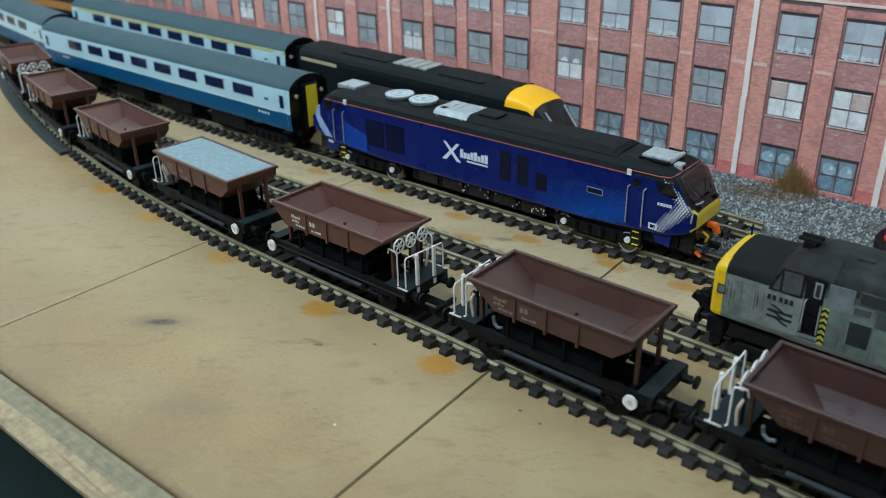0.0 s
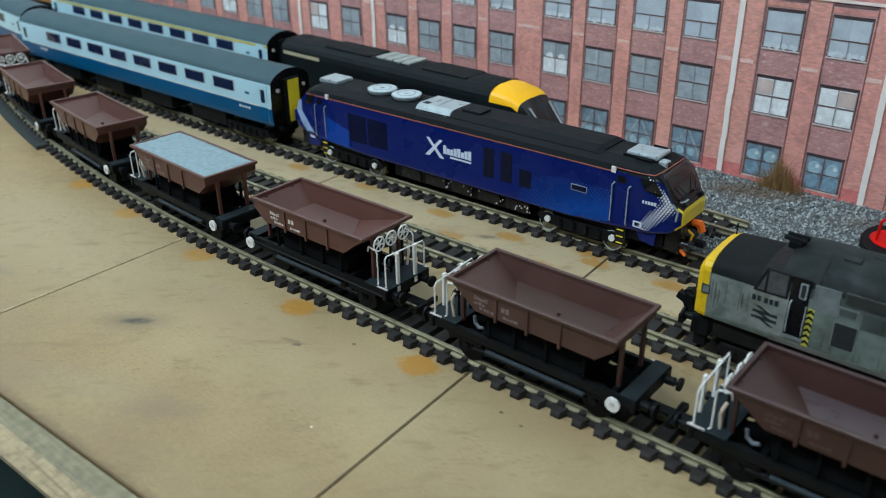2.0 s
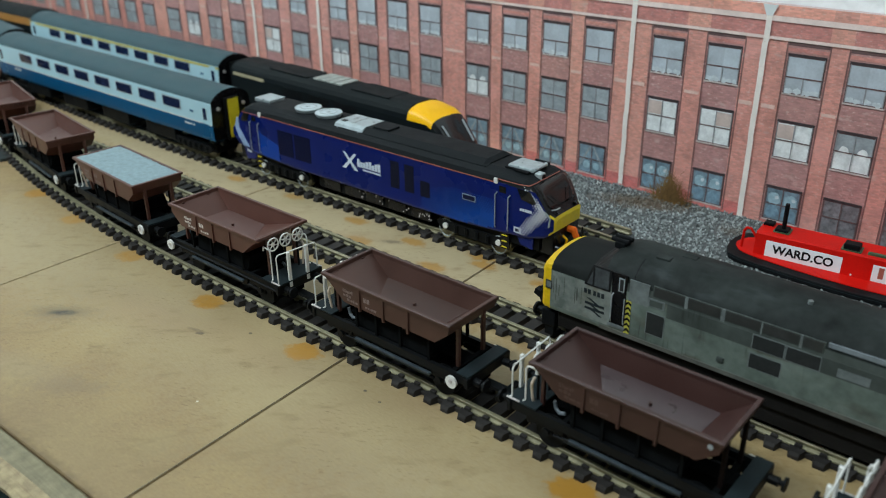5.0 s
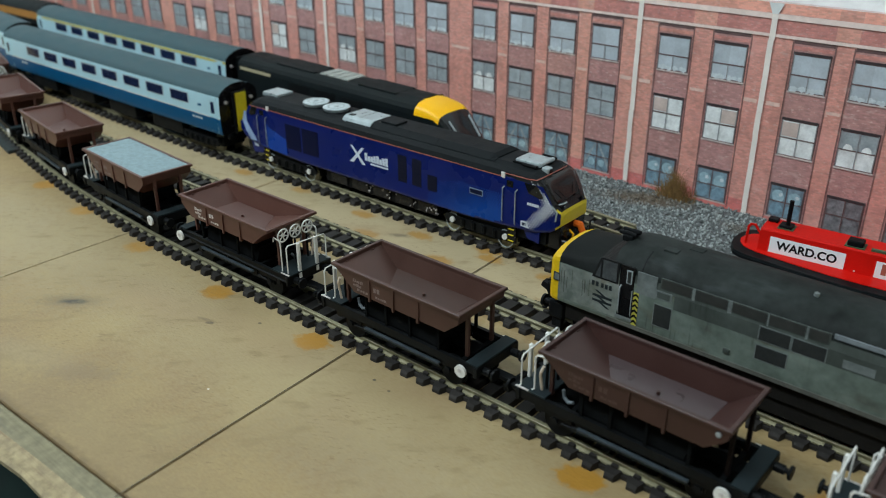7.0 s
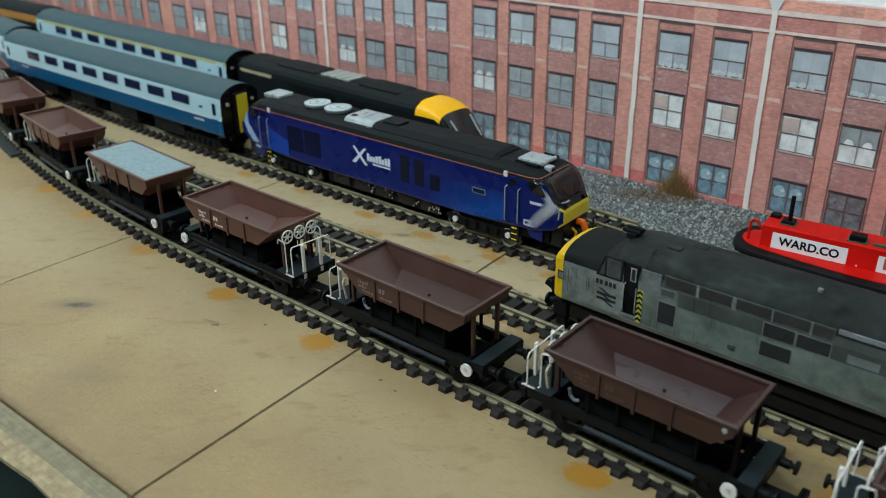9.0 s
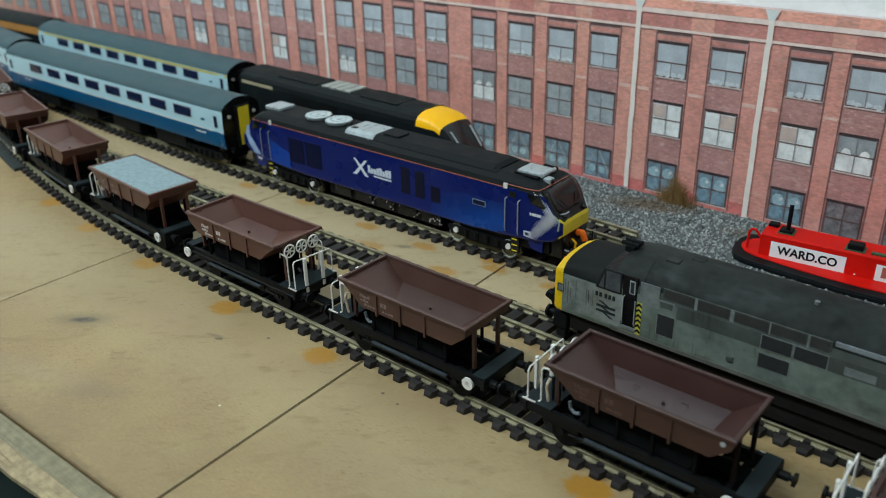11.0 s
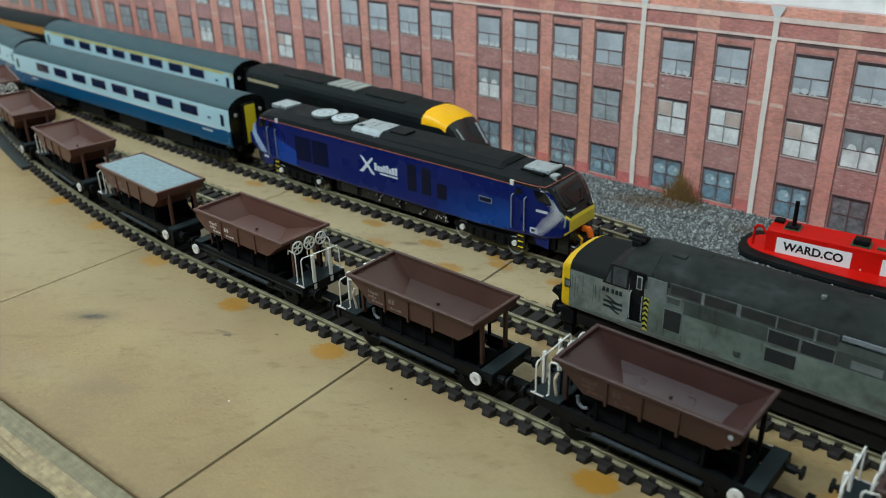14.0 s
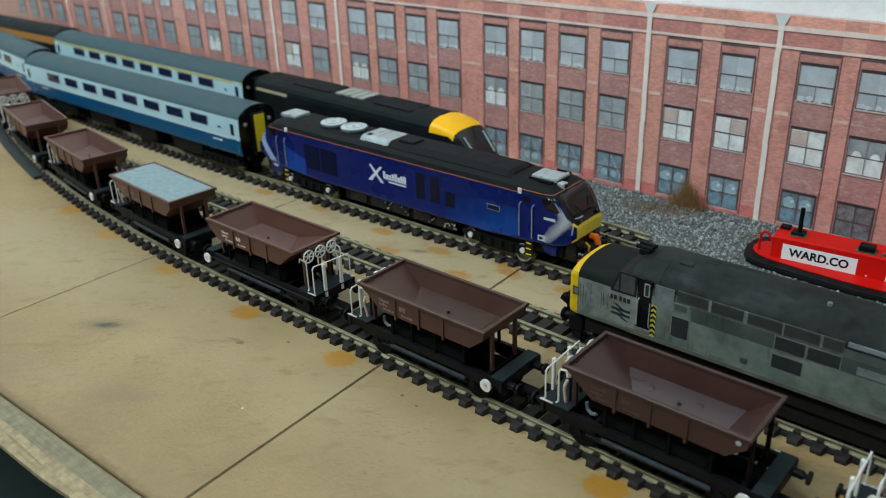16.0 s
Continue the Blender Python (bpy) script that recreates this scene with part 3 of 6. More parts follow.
def panel(x0n, x0f, x1n, x1f, lift=0.0, label=""):
    bm = bmesh.new()
    pts = [(x0n, front(x0n) + 0.0006), (x1n, front(x1n) + 0.0006), (x1f, 0.535), (x0f, 0.535)]
    lo = [bm.verts.new((x, y, -0.018)) for x, y in pts]
    hi = [bm.verts.new((x, y, lift)) for x, y in pts]
    for i in range(4):
        bm.faces.new((lo[i], lo[(i + 1) % 4], hi[(i + 1) % 4], hi[i]))
    bm.faces.new(hi)
    bm.faces.new(list(reversed(lo)))
    bmesh.ops.bevel(bm, geom=[e for e in bm.edges if all(v.co.z > -0.001 for v in e.verts)], offset=0.0004, segments=2, affect="EDGES")
    return part("panel", bm, "board", baseboard, label)


panel(-1.6, -1.6, -0.3829, -0.3829, 0.0003)
panel(-0.3827, -0.3827, -0.17950, -0.2008)
panel(-0.17905, -0.20035, 0.9, 0.9)
part("joint_filler", box(-0.3838, -0.3818, front(-0.383) + 0.001, 0.53, -0.010, 0.00036), "filler", baseboard, "pale filler in the joint")
part("pencil_line", loft([[(-0.18000 - 0.0536 * k, 0.138 + k, 0.00002), (-0.17965 - 0.0536 * k, 0.138 + k, 0.00002), (-0.17965 - 0.0536 * k, 0.138 + k, 0.00008), (-0.18000 - 0.0536 * k, 0.138 + k, 0.00008)] for k in (0.0, 0.30)]), "pencil", baseboard, "thin pencil line")

edging = thing("table_edging", pose(0, 0, 0), "rough pale wooden edging strip along the board", "edging")
edging["kind"] = "structure"
erng = random.Random(8)
top, raw = [], []
for i in range(126):
    x = -1.6 + 0.02 * i
    w1, w2 = erng.uniform(-1, 1) * 0.0006, erng.uniform(-1, 1) * 0.0009
    e = front(x)
    w3 = 0.5 * w1 + 0.5 * w2
    top.append([(x, e, -0.0045), (x, e, -0.0010), (x, e - 0.0008, -0.0003), (x, e - 0.0088 + w1, -0.0006), (x, e - 0.0088 + w1, -0.0045)])
    raw.append([(x, e - 0.0088 + w1, -0.0046), (x, e - 0.0088 + w1, -0.00062), (x, e - 0.0112 + w3, -0.0006 - abs(w3)), (x, e - 0.0128 + w1, -0.0013 + 0.4 * w2), (x, e - 0.0150 + w2, -0.0010), (x, e - 0.0168 + w2, -0.0020), (x, e - 0.0166 + w2, -0.0046)])
part("painted_top", loft(top), "edging", edging, "grey weathered top face")
part("raw_edge", loft(raw), "rawwood", edging, "splintered raw pale wood")


def sleeper_mesh():
    h, l = 3.0 * MM, 14.2 * MM
    secs = []
    for y, w0, w1, top in ((-l, 2.0, 1.8, 1.5), (-l + 0.8 * MM, 2.4, 2.1, 2.8), (-l + 3.8 * MM, 3.4, 3.0, 3.0), (l - 3.8 * MM, 3.4, 3.0, 3.0), (l - 0.8 * MM, 2.4, 2.1, 2.8), (l, 2.0, 1.8, 1.5)):
        secs.append([(-w0 * MM, y, 0), (w0 * MM, y, 0), (w1 * MM, y, top * MM), (-w1 * MM, y, top * MM)])
    bm = loft(secs)
    for s in (-1, 1):
        box(2.6 * MM, PITCH - 2.6 * MM, s * GAUGE / 2 - (1.5 if s > 0 else 2.8) * MM, s * GAUGE / 2 + (2.8 if s > 0 else 1.5) * MM, 0, 1.9 * MM, bm)
        for k in (-1, 1):
            y = s * GAUGE / 2 + k * 1.75 * MM
            box(-1.35 * MM, 1.35 * MM, y - 0.75 * MM, y + 0.75 * MM, h - 0.1 * MM, h + 1.25 * MM, bm)
    return bm


SLEEPER = None


def lay_track(track, x0, x1, label, reach=1.0):
    global SLEEPER
    t = thing("railway_track", pose(0, 0, 0), label, "track", "parallel model railway tracks")
    n = int(round((x1 - x0) / 0.04))
    for s in (-1, 1):
        prof = [(-1.7, 2.3), (1.7, 2.3), (1.7, 3.0), (1.5, 3.25), (0.5, 3.7), (0.4, 4.45), (0.95, 4.7), (1.0, 5.4), (0.85, 5.5), (-0.85, 5.5), (-1.0, 5.4), (-0.95, 4.7), (-0.4, 4.45), (-0.5, 3.7), (-1.5, 3.25), (-1.7, 3.0)]
        secs = []
        for i in range(n + 1):
            m = along(track, x0 + (x1 - x0) * i / n)
            secs.append([m @ Vector((0, s * GAUGE / 2 + a * MM, b * MM)) for a, b in prof])
        part("rail", loft(secs), "rail", t)
    x = -0.1898
    while x < x1 - 0.003:
        x += PITCH
    while True:
        x -= PITCH / math.hypot(1.0, (track(x + 0.005) - track(x - 0.005)) / 0.01)
        if x < x0 + 0.003:
            break
        m = along(track, x) @ Matrix.Diagonal((1.0, reach, 1.0, 1.0))
        if SLEEPER is None:
            SLEEPER = part("sleeper", sleeper_mesh(), "sleeper", t)
            SLEEPER.matrix_local = m
        else:
            like(SLEEPER, m, t)
    return t


lay_track(track_one, -1.25, 0.45, "curving track on dark plastic sleepers laid on bare board")
lay_track(track_two, -0.66, 0.45, "siding track on dark plastic sleepers laid on bare board")
lay_track(track_three, -1.25, 0.45, "main track on dark sleepers under the blue locomotive", 1.08)
lay_track(track_four, -1.25, -0.150, "rear track on dark sleepers beside the grey ballast")

# dark underlay strip where the curve begins
strip = []
for i in range(41):
    m = along(track_one, -1.25 + (1.25 - 0.577) * i / 40)
    strip.append([m @ Vector((0, y * MM, z * MM)) for y, z in ((-18.2, 0), (-17.4, 2.7), (17.4, 2.7), (18.2, 0))])
tagged(part("track_underlay", loft(strip), "underlay"), "dark grey foam underlay beneath the curving track", "underlay")

# ---- backdrop: a printed sheet of a brick mill ----
POSTER_Y = 0.5305
poster = thing("backdrop_poster", pose(0, POSTER_Y, 0), "printed red brick factory backdrop sheet fixed to the wall", "backdrop")
poster["kind"] = "structure"
prng = random.Random(21)


def print_quad(name, mat, x0, x1, z0, z1, layer, parent=None, grow=0.0):
    y = -0.00012 * layer
    bm = prism([(x0, z0), (x1, z0), (x1 + grow, z1), (x0 - grow, z1)], y, y + 0.0001)
    return part(name, bm, mat, parent or poster)


def print_disc(name, mat, x, z, r, layer, parent):
    y = -0.00012 * layer
    pts = [(x + r * math.cos(a) * prng.uniform(0.85, 1.1), z + r * math.sin(a) * prng.uniform(0.85, 1.1)) for a in [2 * math.pi * k / 12 for k in range(12)]]
    return part(name, prism(pts, y, y + 0.0001), mat, parent)


part("sheet", box(-1.5, 0.6, 0.0, 0.0050, -0.012, 0.1290), "brickprint", poster)
PIPES = (0.265, 0.1815, -0.1130, -0.1968, -0.4940, -0.5825, -0.8930, -0.9810)
WINDOWS = (0.1595, 0.1260, 0.0925, 0.0590, 0.0115, -0.0220, -0.0555, -0.0888, -0.1362, -0.1720, -0.2207, -0.2542, -0.2882, -0.3215, -0.3675, -0.4015, -0.4355, -0.4690,
           -0.5200, -0.5585, -0.6090, -0.6445, -0.6815, -0.7160, -0.7620, -0.7970, -0.8320, -0.8660, -0.9190, -0.9550, -1.0060, -1.0410, -1.0760, -1.1100)
BLINDS = {-0.0888: (-1,), -0.1362: (1,), -0.1720: (-1,), -0.0220: (1,), -0.5585: (-1,)}
SCALLOPS = (-0.0555, -0.3215, -0.4690, -0.6815)
DRUMS = (-0.0888, -0.1362, -0.1720)
TENTS = (-0.2207, -0.2542, -0.2882, -0.3215)
for x in PIPES:
    print_quad("pier", "pier", x - 0.0125, x + 0.0120, -0.012, 0.1290, 1)
    for k in range(9):
        e = prng.uniform(-1, 1) * 0.00022
        print_quad("downpipe", "pipeprint", x - 0.0017 + e, x + 0.0016 + e, -0.006 + 0.0143 * k, 0.00825 + 0.0143 * k, 9)
    print_quad("hopper_head", "pipetop", x - 0.0017, x + 0.0016, 0.1228, 0.1290, 9, grow=0.0028)
    print_quad("pier_stone", "bandprint", x - 0.0112, x - 0.0030, 0.0705, 0.0728, 2)
    print_quad("pier_stone", "bandprint", x + 0.0026, x + 0.0107, 0.0705, 0.0728, 2)
for a, b in zip(WINDOWS, WINDOWS[1:]):
    x, gap = (a + b) / 2, a - b
    if gap > 0.0405 and min(abs(x - p) for p in PIPES) < 0.012:
        continue
    half = gap / 2 - 0.0118 if gap > 0.035 else 0.0050
    print_quad("pier", "pier", x - half, x + half, -0.012, 0.1100, 1)
    print_quad("pier", "pier", x - half - 0.0012, x + half + 0.0012, 0.1119, 0.1290, 3)
    print_quad("pier_stone", "bandprint", x - half * 0.78, x + half * 0.78, 0.0712, 0.0730, 2)
for x in WINDOWS:
    for a in (-1, 1):
        e = x + a * 0.0116
        print_quad("pier_edge", "edgeprint", e - (0.0005 if a < 0 else 0.0003), e + (0.0003 if a < 0 else 0.0005), -0.006, 0.1095, 2.5)
    print_quad("lintel", "lintelprint", x - 0.0112, x + 0.0112, 0.1046, 0.1068, 2)
    print_quad("shadow_course", "frameprint", x - 0.0112, x + 0.0112, 0.1080, 0.1098, 2)
    for row, (zt, zb) in enumerate(((0.1025, 0.0812), (0.0643, 0.0428), (0.0238, 0.0035))):
        w = print_quad("window", "frameprint", x - 0.0106, x + 0.0106, zb - 0.0004, zt + 0.0012, 3)
        h = zt - zb
        kind = prng.random()
        for a in (-1, 1):
            x0, x1 = sorted((x, x + a * 0.0099))
            for k, (lo, hi) in enumerate(((0.02, 0.425), (0.455, 0.965)) if row == 0 else ((0.02, 0.485), (0.515, 0.965))):
                mat = ("paneprint", "panegrey", "paneblue")[row]
                if row == 1 and (x in BLINDS or (k == 0 and x in SCALLOPS)):
                    mat = "panewhite"
                if row == 2 and x > -0.06:
                    mat = "panedark"
                print_quad("pane", mat, x0, x1, zb + h * lo, zb + h * hi, 4, w)
            xm = (x0 + x1) / 2
            if row == 0 and kind < 0.85:
                for e in range(4):
                    print_disc("pale_heap", "heapprint", x0 + 0.0012 + 0.0022 * e + prng.uniform(-1, 1) * 0.0005, zb + h * 0.05 + prng.uniform(0.0, 0.0010), prng.uniform(0.0009, 0.0019), 5 + 0.12 * e, w)
            if row == 1 and x in SCALLOPS:
                print_disc("scallop", "panewhite", xm, zb + h * 0.52, 0.0030, 5, w)
            if row == 1 and a in BLINDS.get(x, ()):
                print_quad("blind", "blindprint", x0 + 0.0004, x1 - 0.0003, zb + h * 0.55, zb + h * 0.94, 6, w)
            if row == 2 and x in DRUMS:
                print_disc("drum", "drumprint", xm - 0.0002, zb + h * 0.25, 0.0042, 5, w)
                print_disc("drum", "sackprint", xm, zb + h * 0.66, 0.0040, 5.3, w)
                print_disc("drum_top", "heapprint", xm + 0.0016, zb + h * 0.72, 0.0012, 5.6, w)
            if row == 2 and x in TENTS:
                print_disc("pale_sack", "sackprint", xm - a * 0.0012, zb + h * 0.28, 0.0028, 5, w)
                part("drape", prism([(x + a * 0.0006, zb + h * 0.94), (x + a * 0.0020, zb + h * 0.94), (x + a * 0.0096, zb + h * 0.30), (x + a * 0.0096, zb + h * 0.10)], -0.00012 * 5.5, -0.00012 * 5.5 + 0.0001), "drapeprint", w)
            print_quad("side_frame", "barprint" if row < 2 else "frameprint", x + a * 0.0098 - 0.00025, x + a * 0.0098 + 0.00025, zb, zt, 6, w)
        print_quad("top_shadow", "shadeprint", x - 0.0106, x + 0.0106, zt - 0.0002, zt + 0.0012, 6, w)
        print_quad("glazing_bar", "barprint" if row < 2 else "frameprint", x - 0.0003, x + 0.0003, zb + 0.0004, zb + h * 0.43 if row == 0 else zt - 0.0004, 7, w)
        print_quad("meeting_bar", "frameprint", x - 0.0100, x + 0.0100, zb + h * (0.425 if row == 0 else 0.485), zb + h * (0.455 if row == 0 else 0.510), 6.5, w)
        print_quad("sill", "sillprint", x - 0.0108, x + 0.0108, zb - 0.0010, zb - 0.0001, 5, w)
        if row == 2:
            print_quad("plinth", "redprint", x - 0.0115, x + 0.0115, -0.012, zb - 0.0012, 4)
for z0, z1, mat in ((0.1202, 0.1232, "stripprint"), (0.1102, 0.1119, "stripprint"), (0.1119, 0.1202, "lintelprint"), (0.1232, 0.1290, "cornice")):
    print_quad("stone_band", mat, -1.5, 0.6, z0, z1, 8 if mat == "stripprint" else 2)
print_quad("plinth", "redprint", -0.30, -0.115, -0.012, 0.0085, 2)
print_quad("plinth", "redprint", -0.30, -0.115, -0.012, 0.0016, 10)

# ---- ballast bed along the wall ----
verts, faces = [], []
srng = np.random.default_rng(5)
ico = bmesh.new()
bmesh.ops.create_icosphere(ico, subdivisions=1, radius=1.0)
iv = np.array([v.co[:] for v in ico.verts])
ifc = [[v.index for v in f.verts] for f in ico.faces]
ico.free()
for k in range(15000):
    x, y = srng.uniform(-0.245, 0.16), srng.uniform(0.4180, 0.5290)
    r = srng.uniform(0.00045, 0.0011)
    sc = r * np.array([srng.uniform(0.8, 1.4), srng.uniform(0.7, 1.2), srng.uniform(0.5, 0.9)])
    q = Euler(srng.uniform(0, 6.28, 3)).to_matrix()
    p = (iv * srng.uniform(0.75, 1.15, (len(iv), 1)) * sc) @ np.array(q) + [x, y, 0.0007 + srng.uniform(-0.0003, 0.0006)]
    n0 = len(verts)
    verts += [tuple(v) for v in p]
    faces += [[i + n0 for i in f] for f in ifc]
me = bpy.data.meshes.new("ballast_stones")
me.from_pydata(verts, [], faces)
me.materials.append(M["stone"])
tagged(new("ballast_stones", me), "loose grey stone ballast strewn along the backdrop", "ballast", kind="stuff")
bed = loft([[(x, 0.4160, 0.0), (x, 0.4190, 0.0004), (x, 0.5300, 0.0004), (x, 0.5300, 0.0)] for x in (-0.25, 0.45)])
tagged(part("ballast_bed", bed, "stonebed"), "dark grey grit bed under the loose stones", "ballast", kind="stuff")

tuft = bmesh.new()
trng = random.Random(3)
for k in range(420):
    bx, by = -0.1580 + trng.gauss(0, 0.0060), 0.5245 + trng.uniform(-0.005, 0.003)
    h = trng.uniform(0.006, 0.026) * (1 - min(0.6, abs(bx + 0.158) / 0.016))
    tx, ty = bx + trng.gauss(0, 0.0045), min(0.5296, by + trng.uniform(-0.004, 0.002))
    wd = trng.uniform(0.00008, 0.00018)
    mx, mz = bx + (tx - bx) * trng.uniform(0.3, 0.7), 0.001 + h * trng.uniform(0.5, 0.75)
    a, b = tuft.verts.new((bx - wd, by, 0.0005)), tuft.verts.new((bx + wd, by, 0.0005))
    c, d = tuft.verts.new((mx + wd, (by + ty) / 2, mz)), tuft.verts.new((mx - wd, (by + ty) / 2, mz))
    e = tuft.verts.new((tx, ty, 0.001 + h))
    tuft.faces.new((a, b, c, d))
    tuft.faces.new((d, c, e))
tagged(part("dry_grass_tuft", tuft, "weed"), "brown dry grass tuft standing on ballast by the backdrop", "plant", kind="stuff")


# ---- hopper wagons ----
def hopper_wagon(loaded=False, disc=38.0, paint="fadedbrown", brown="hopper", bottom="hopperfloor", post=None, bolts=False):
    w = thing("hopper_wagon", pose(0, 0, 0), "empty brown ballast hopper wagon on a black underframe", "wagon", "train of hopper wagons")
    hx, hy, zt = 36.8 * MM, 15.9 * MM, 39.2 * MM
    off = 1.4 * MM
    t = 1.5 * MM

    def rect(x0, x1, y, z):
        return skew(x0, x1, x1, x0, y, z)

    def skew(xa, xb, xc, xd, y, z):
        n = 8
        right = [(xb + (xc - xb) * k / n + off, -y + 2 * y * k / n, z) for k in range(n + 1)]
        return right + [(xd + (xa - xd) * k / n + off, y - 2 * y * k / n, z) for k in range(n + 1)]
    secs = [rect(-19.0 * MM, 24.0 * MM, hy - 6.0 * MM, 25.0 * MM), rect(-23.7 * MM, 28.3 * MM, hy - 0.95 * MM, 28.3 * MM), rect(-31.0 * MM, 35.4 * MM, hy - 0.85 * MM, 34.2 * MM), rect(-hx + 1.1 * MM, hx - 0.9 * MM, hy - 0.8 * MM, zt - 1.7 * MM),
            rect(-hx, hx, hy, zt - 1.4 * MM), rect(-hx, hx, hy, zt - 0.25 * MM), rect(-hx + 0.25 * MM, hx - 0.25 * MM, hy - 0.25 * MM, zt), rect(-hx + t, hx - t, hy - t, zt), rect(-hx + t + 0.2 * MM, hx - t - 0.2 * MM, hy - t - 0.2 * MM, zt - 0.25 * MM),
            rect(-hx + t + 0.4 * MM, hx - t - 0.4 * MM, hy - t - 0.3 * MM, zt - 1.8 * MM), skew(-8.0 * MM, 23.6 * MM, 25.0 * MM, -22.9 * MM, 11.5 * MM, 29.9 * MM)]
    shell = loft(secs)
    bmesh.ops.recalc_face_normals(shell, faces=shell.faces)
    # the end sheets are twisted a little: shade them smoothly
    ends = {f for f in shell.faces if f.normal.z > 0.2 and abs(f.normal.x) > 0.3 and 30 * MM < f.calc_center_median().z < zt - 2 * MM}
    for f in ends:
        f.smooth = True
    for e in shell.edges:
        e.smooth = len([f for f in e.link_faces if f in ends]) == 2
    body = part("hopper_body", shell, brown, w)
    part("hopper_floor", loft([[(off + x * MM, y * MM, z * MM) for x, y in ((-7.9, -11.3), (23.5, -11.3), (24.8, 11.3), (-22.7, 11.3))] for z in (29.2, 30.0)]), bottom, body, "dusty floor")
    part("discharge_bolt", cyl((off + 4 * MM, 0, 29.9 * MM), (off + 4 * MM, 0, 31.2 * MM), 0.7 * MM, seg=8), brown, body)
    for s in (-1, 1):
        if bolts:
            part("corner_bolt", cyl((off + 32.4 * MM, s * (hy - 1.2 * MM), 35.8 * MM), (off + 32.4 * MM, s * (hy - 0.35 * MM), 35.8 * MM), 0.95 * MM, seg=10), "fadedgrey", body, "bare metal bolt head")
        for x in (-14, 0, 14):
            part("rib", prism([((x - 0.5) * MM + off, 27.0 * MM), ((x + 0.5) * MM + off, 27.0 * MM), ((x + 0.7) * MM + off, zt - 1.3 * MM), ((x - 0.7) * MM + off, zt - 1.3 * MM)], s * (hy - 1.3 * MM), s * (hy - 0.3 * MM)), brown, body)
        # lettering patches near one end of each side, as plain bars
        lr = random.Random(4)
        for x0, x1, z0, z1 in ((-24.0, -17.5, 33.6, 35.2), (-24.0, -18.5, 31.6, 33.1), (-21.5, -15.5, 29.8, 31.0), (-11.5, -8.8, 32.4, 35.2), (-10.5, -4.5, 29.8, 31.0)):
            xa = x0
            while xa < x1 - 0.5:
                xb = xa + lr.uniform(0.5, 1.6)
                sx = [(-s) * v * MM + off for v in (xa, xb)]
                y = s * (hy - 0.83 * MM)
                zz = z1 - lr.uniform(0.0, 0.45) * (z1 - z0)
                part("lettering_bar", box(min(sx), max(sx), min(y, y + s * 0.06 * MM), max(y, y + s * 0.06 * MM), z0 * MM, zz * MM), paint, body)
                xa = xb + lr.uniform(0.25, 0.6)
    # dark chute and gear under the body
    part("chute", loft([rect(-9 * MM, 9 * MM, 7 * MM, 7 * MM), rect(-17 * MM, 17 * MM, 10.5 * MM, 13 * MM), rect(-21 * MM, 21 * MM, 11.4 * MM, 17 * MM), rect(-22 * MM, 22 * MM, hy - 6.2 * MM, 23.9 * MM)]), "gear", w)
    part("centre_sill", box(-44 * MM, 44 * MM, -3.5 * MM, 3.5 * MM, 9.0 * MM, 15.5 * MM), "gear", w)
    for x in (-38, -22, 22, 36):
        part("cross_member", box((x - 1) * MM, (x + 1) * MM, -11.5 * MM, 11.5 * MM, 11.5 * MM, 16.0 * MM), "gear", w)
    for s in (-1, 1):
        for y in (-8.0, 8.0):
            part("end_post", prism([(off + s * 34.2 * MM, 16.5 * MM), (off + s * 35.6 * MM, 16.5 * MM), (off + s * 35.7 * MM, 37.6 * MM), (off + s * 34.3 * MM, 37.6 * MM)], (y - 0.8) * MM, (y + 0.8) * MM), post if post and s > 0 else brown, w)
        for x in (-19, -7, 7, 23):
            part("side_support", box((x - 0.6) * MM + off, (x + 0.6) * MM + off, s * 12.4 * MM - 0.5 * MM, s * 12.4 * MM + 0.5 * MM, 15.5 * MM, 28 * MM), "gear", w)
        sole = loft([[(xx, s * 12.6 * MM + a * MM, z * MM) for a, z in ((-0.9, 13.0), (0.9, 13.0), (0.9, 13.5), (0.3 * s, 13.8), (0.3 * s, 15.7), (0.9, 16.0), (0.9, 16.6), (-0.9, 16.6))] for xx in (-45 * MM, 44 * MM)])
        part("solebar", sole, "black", w)
        part("headstock", box(s * 45 * MM - 0.9 * MM, s * 45 * MM + 0.9 * MM, -14.2 * MM, 14.2 * MM, 12.2 * MM, 16.8 * MM, bevel=0.3 * MM), "black", w)
        for x, zl, wd in ((-36, 9.5, 2.2), (-22.5, 10.0, 1.4), (-17, 8.8, 3.0), (-4, 10.0, 2.0), (3, 9.0, 1.2), (20, 8.8, 2.4), (36.5, 9.6, 2.0)):
            part("hanger", prism([((x - wd) * MM, 13.6 * MM), ((x + wd) * MM, 13.6 * MM), ((x + wd * 0.4) * MM, zl * MM), ((x - wd * 0.6) * MM, zl * MM)], s * 12.0 * MM - 0.4 * MM, s * 12.0 * MM + 0.4 * MM), "black", w)
        part("tie_bar", box(-26 * MM, 26 * MM, s * 11.4 * MM - 0.4 * MM, s * 11.4 * MM + 0.4 * MM, 7.4 * MM, 8.2 * MM), "platform", w)
        part("step_board", box(-18 * MM, 26 * MM, s * 13.6 * MM - 0.8 * MM, s * 13.6 * MM + 0.8 * MM, 10.4 * MM, 11.6 * MM, bevel=0.3 * MM), "stepgrey", w)
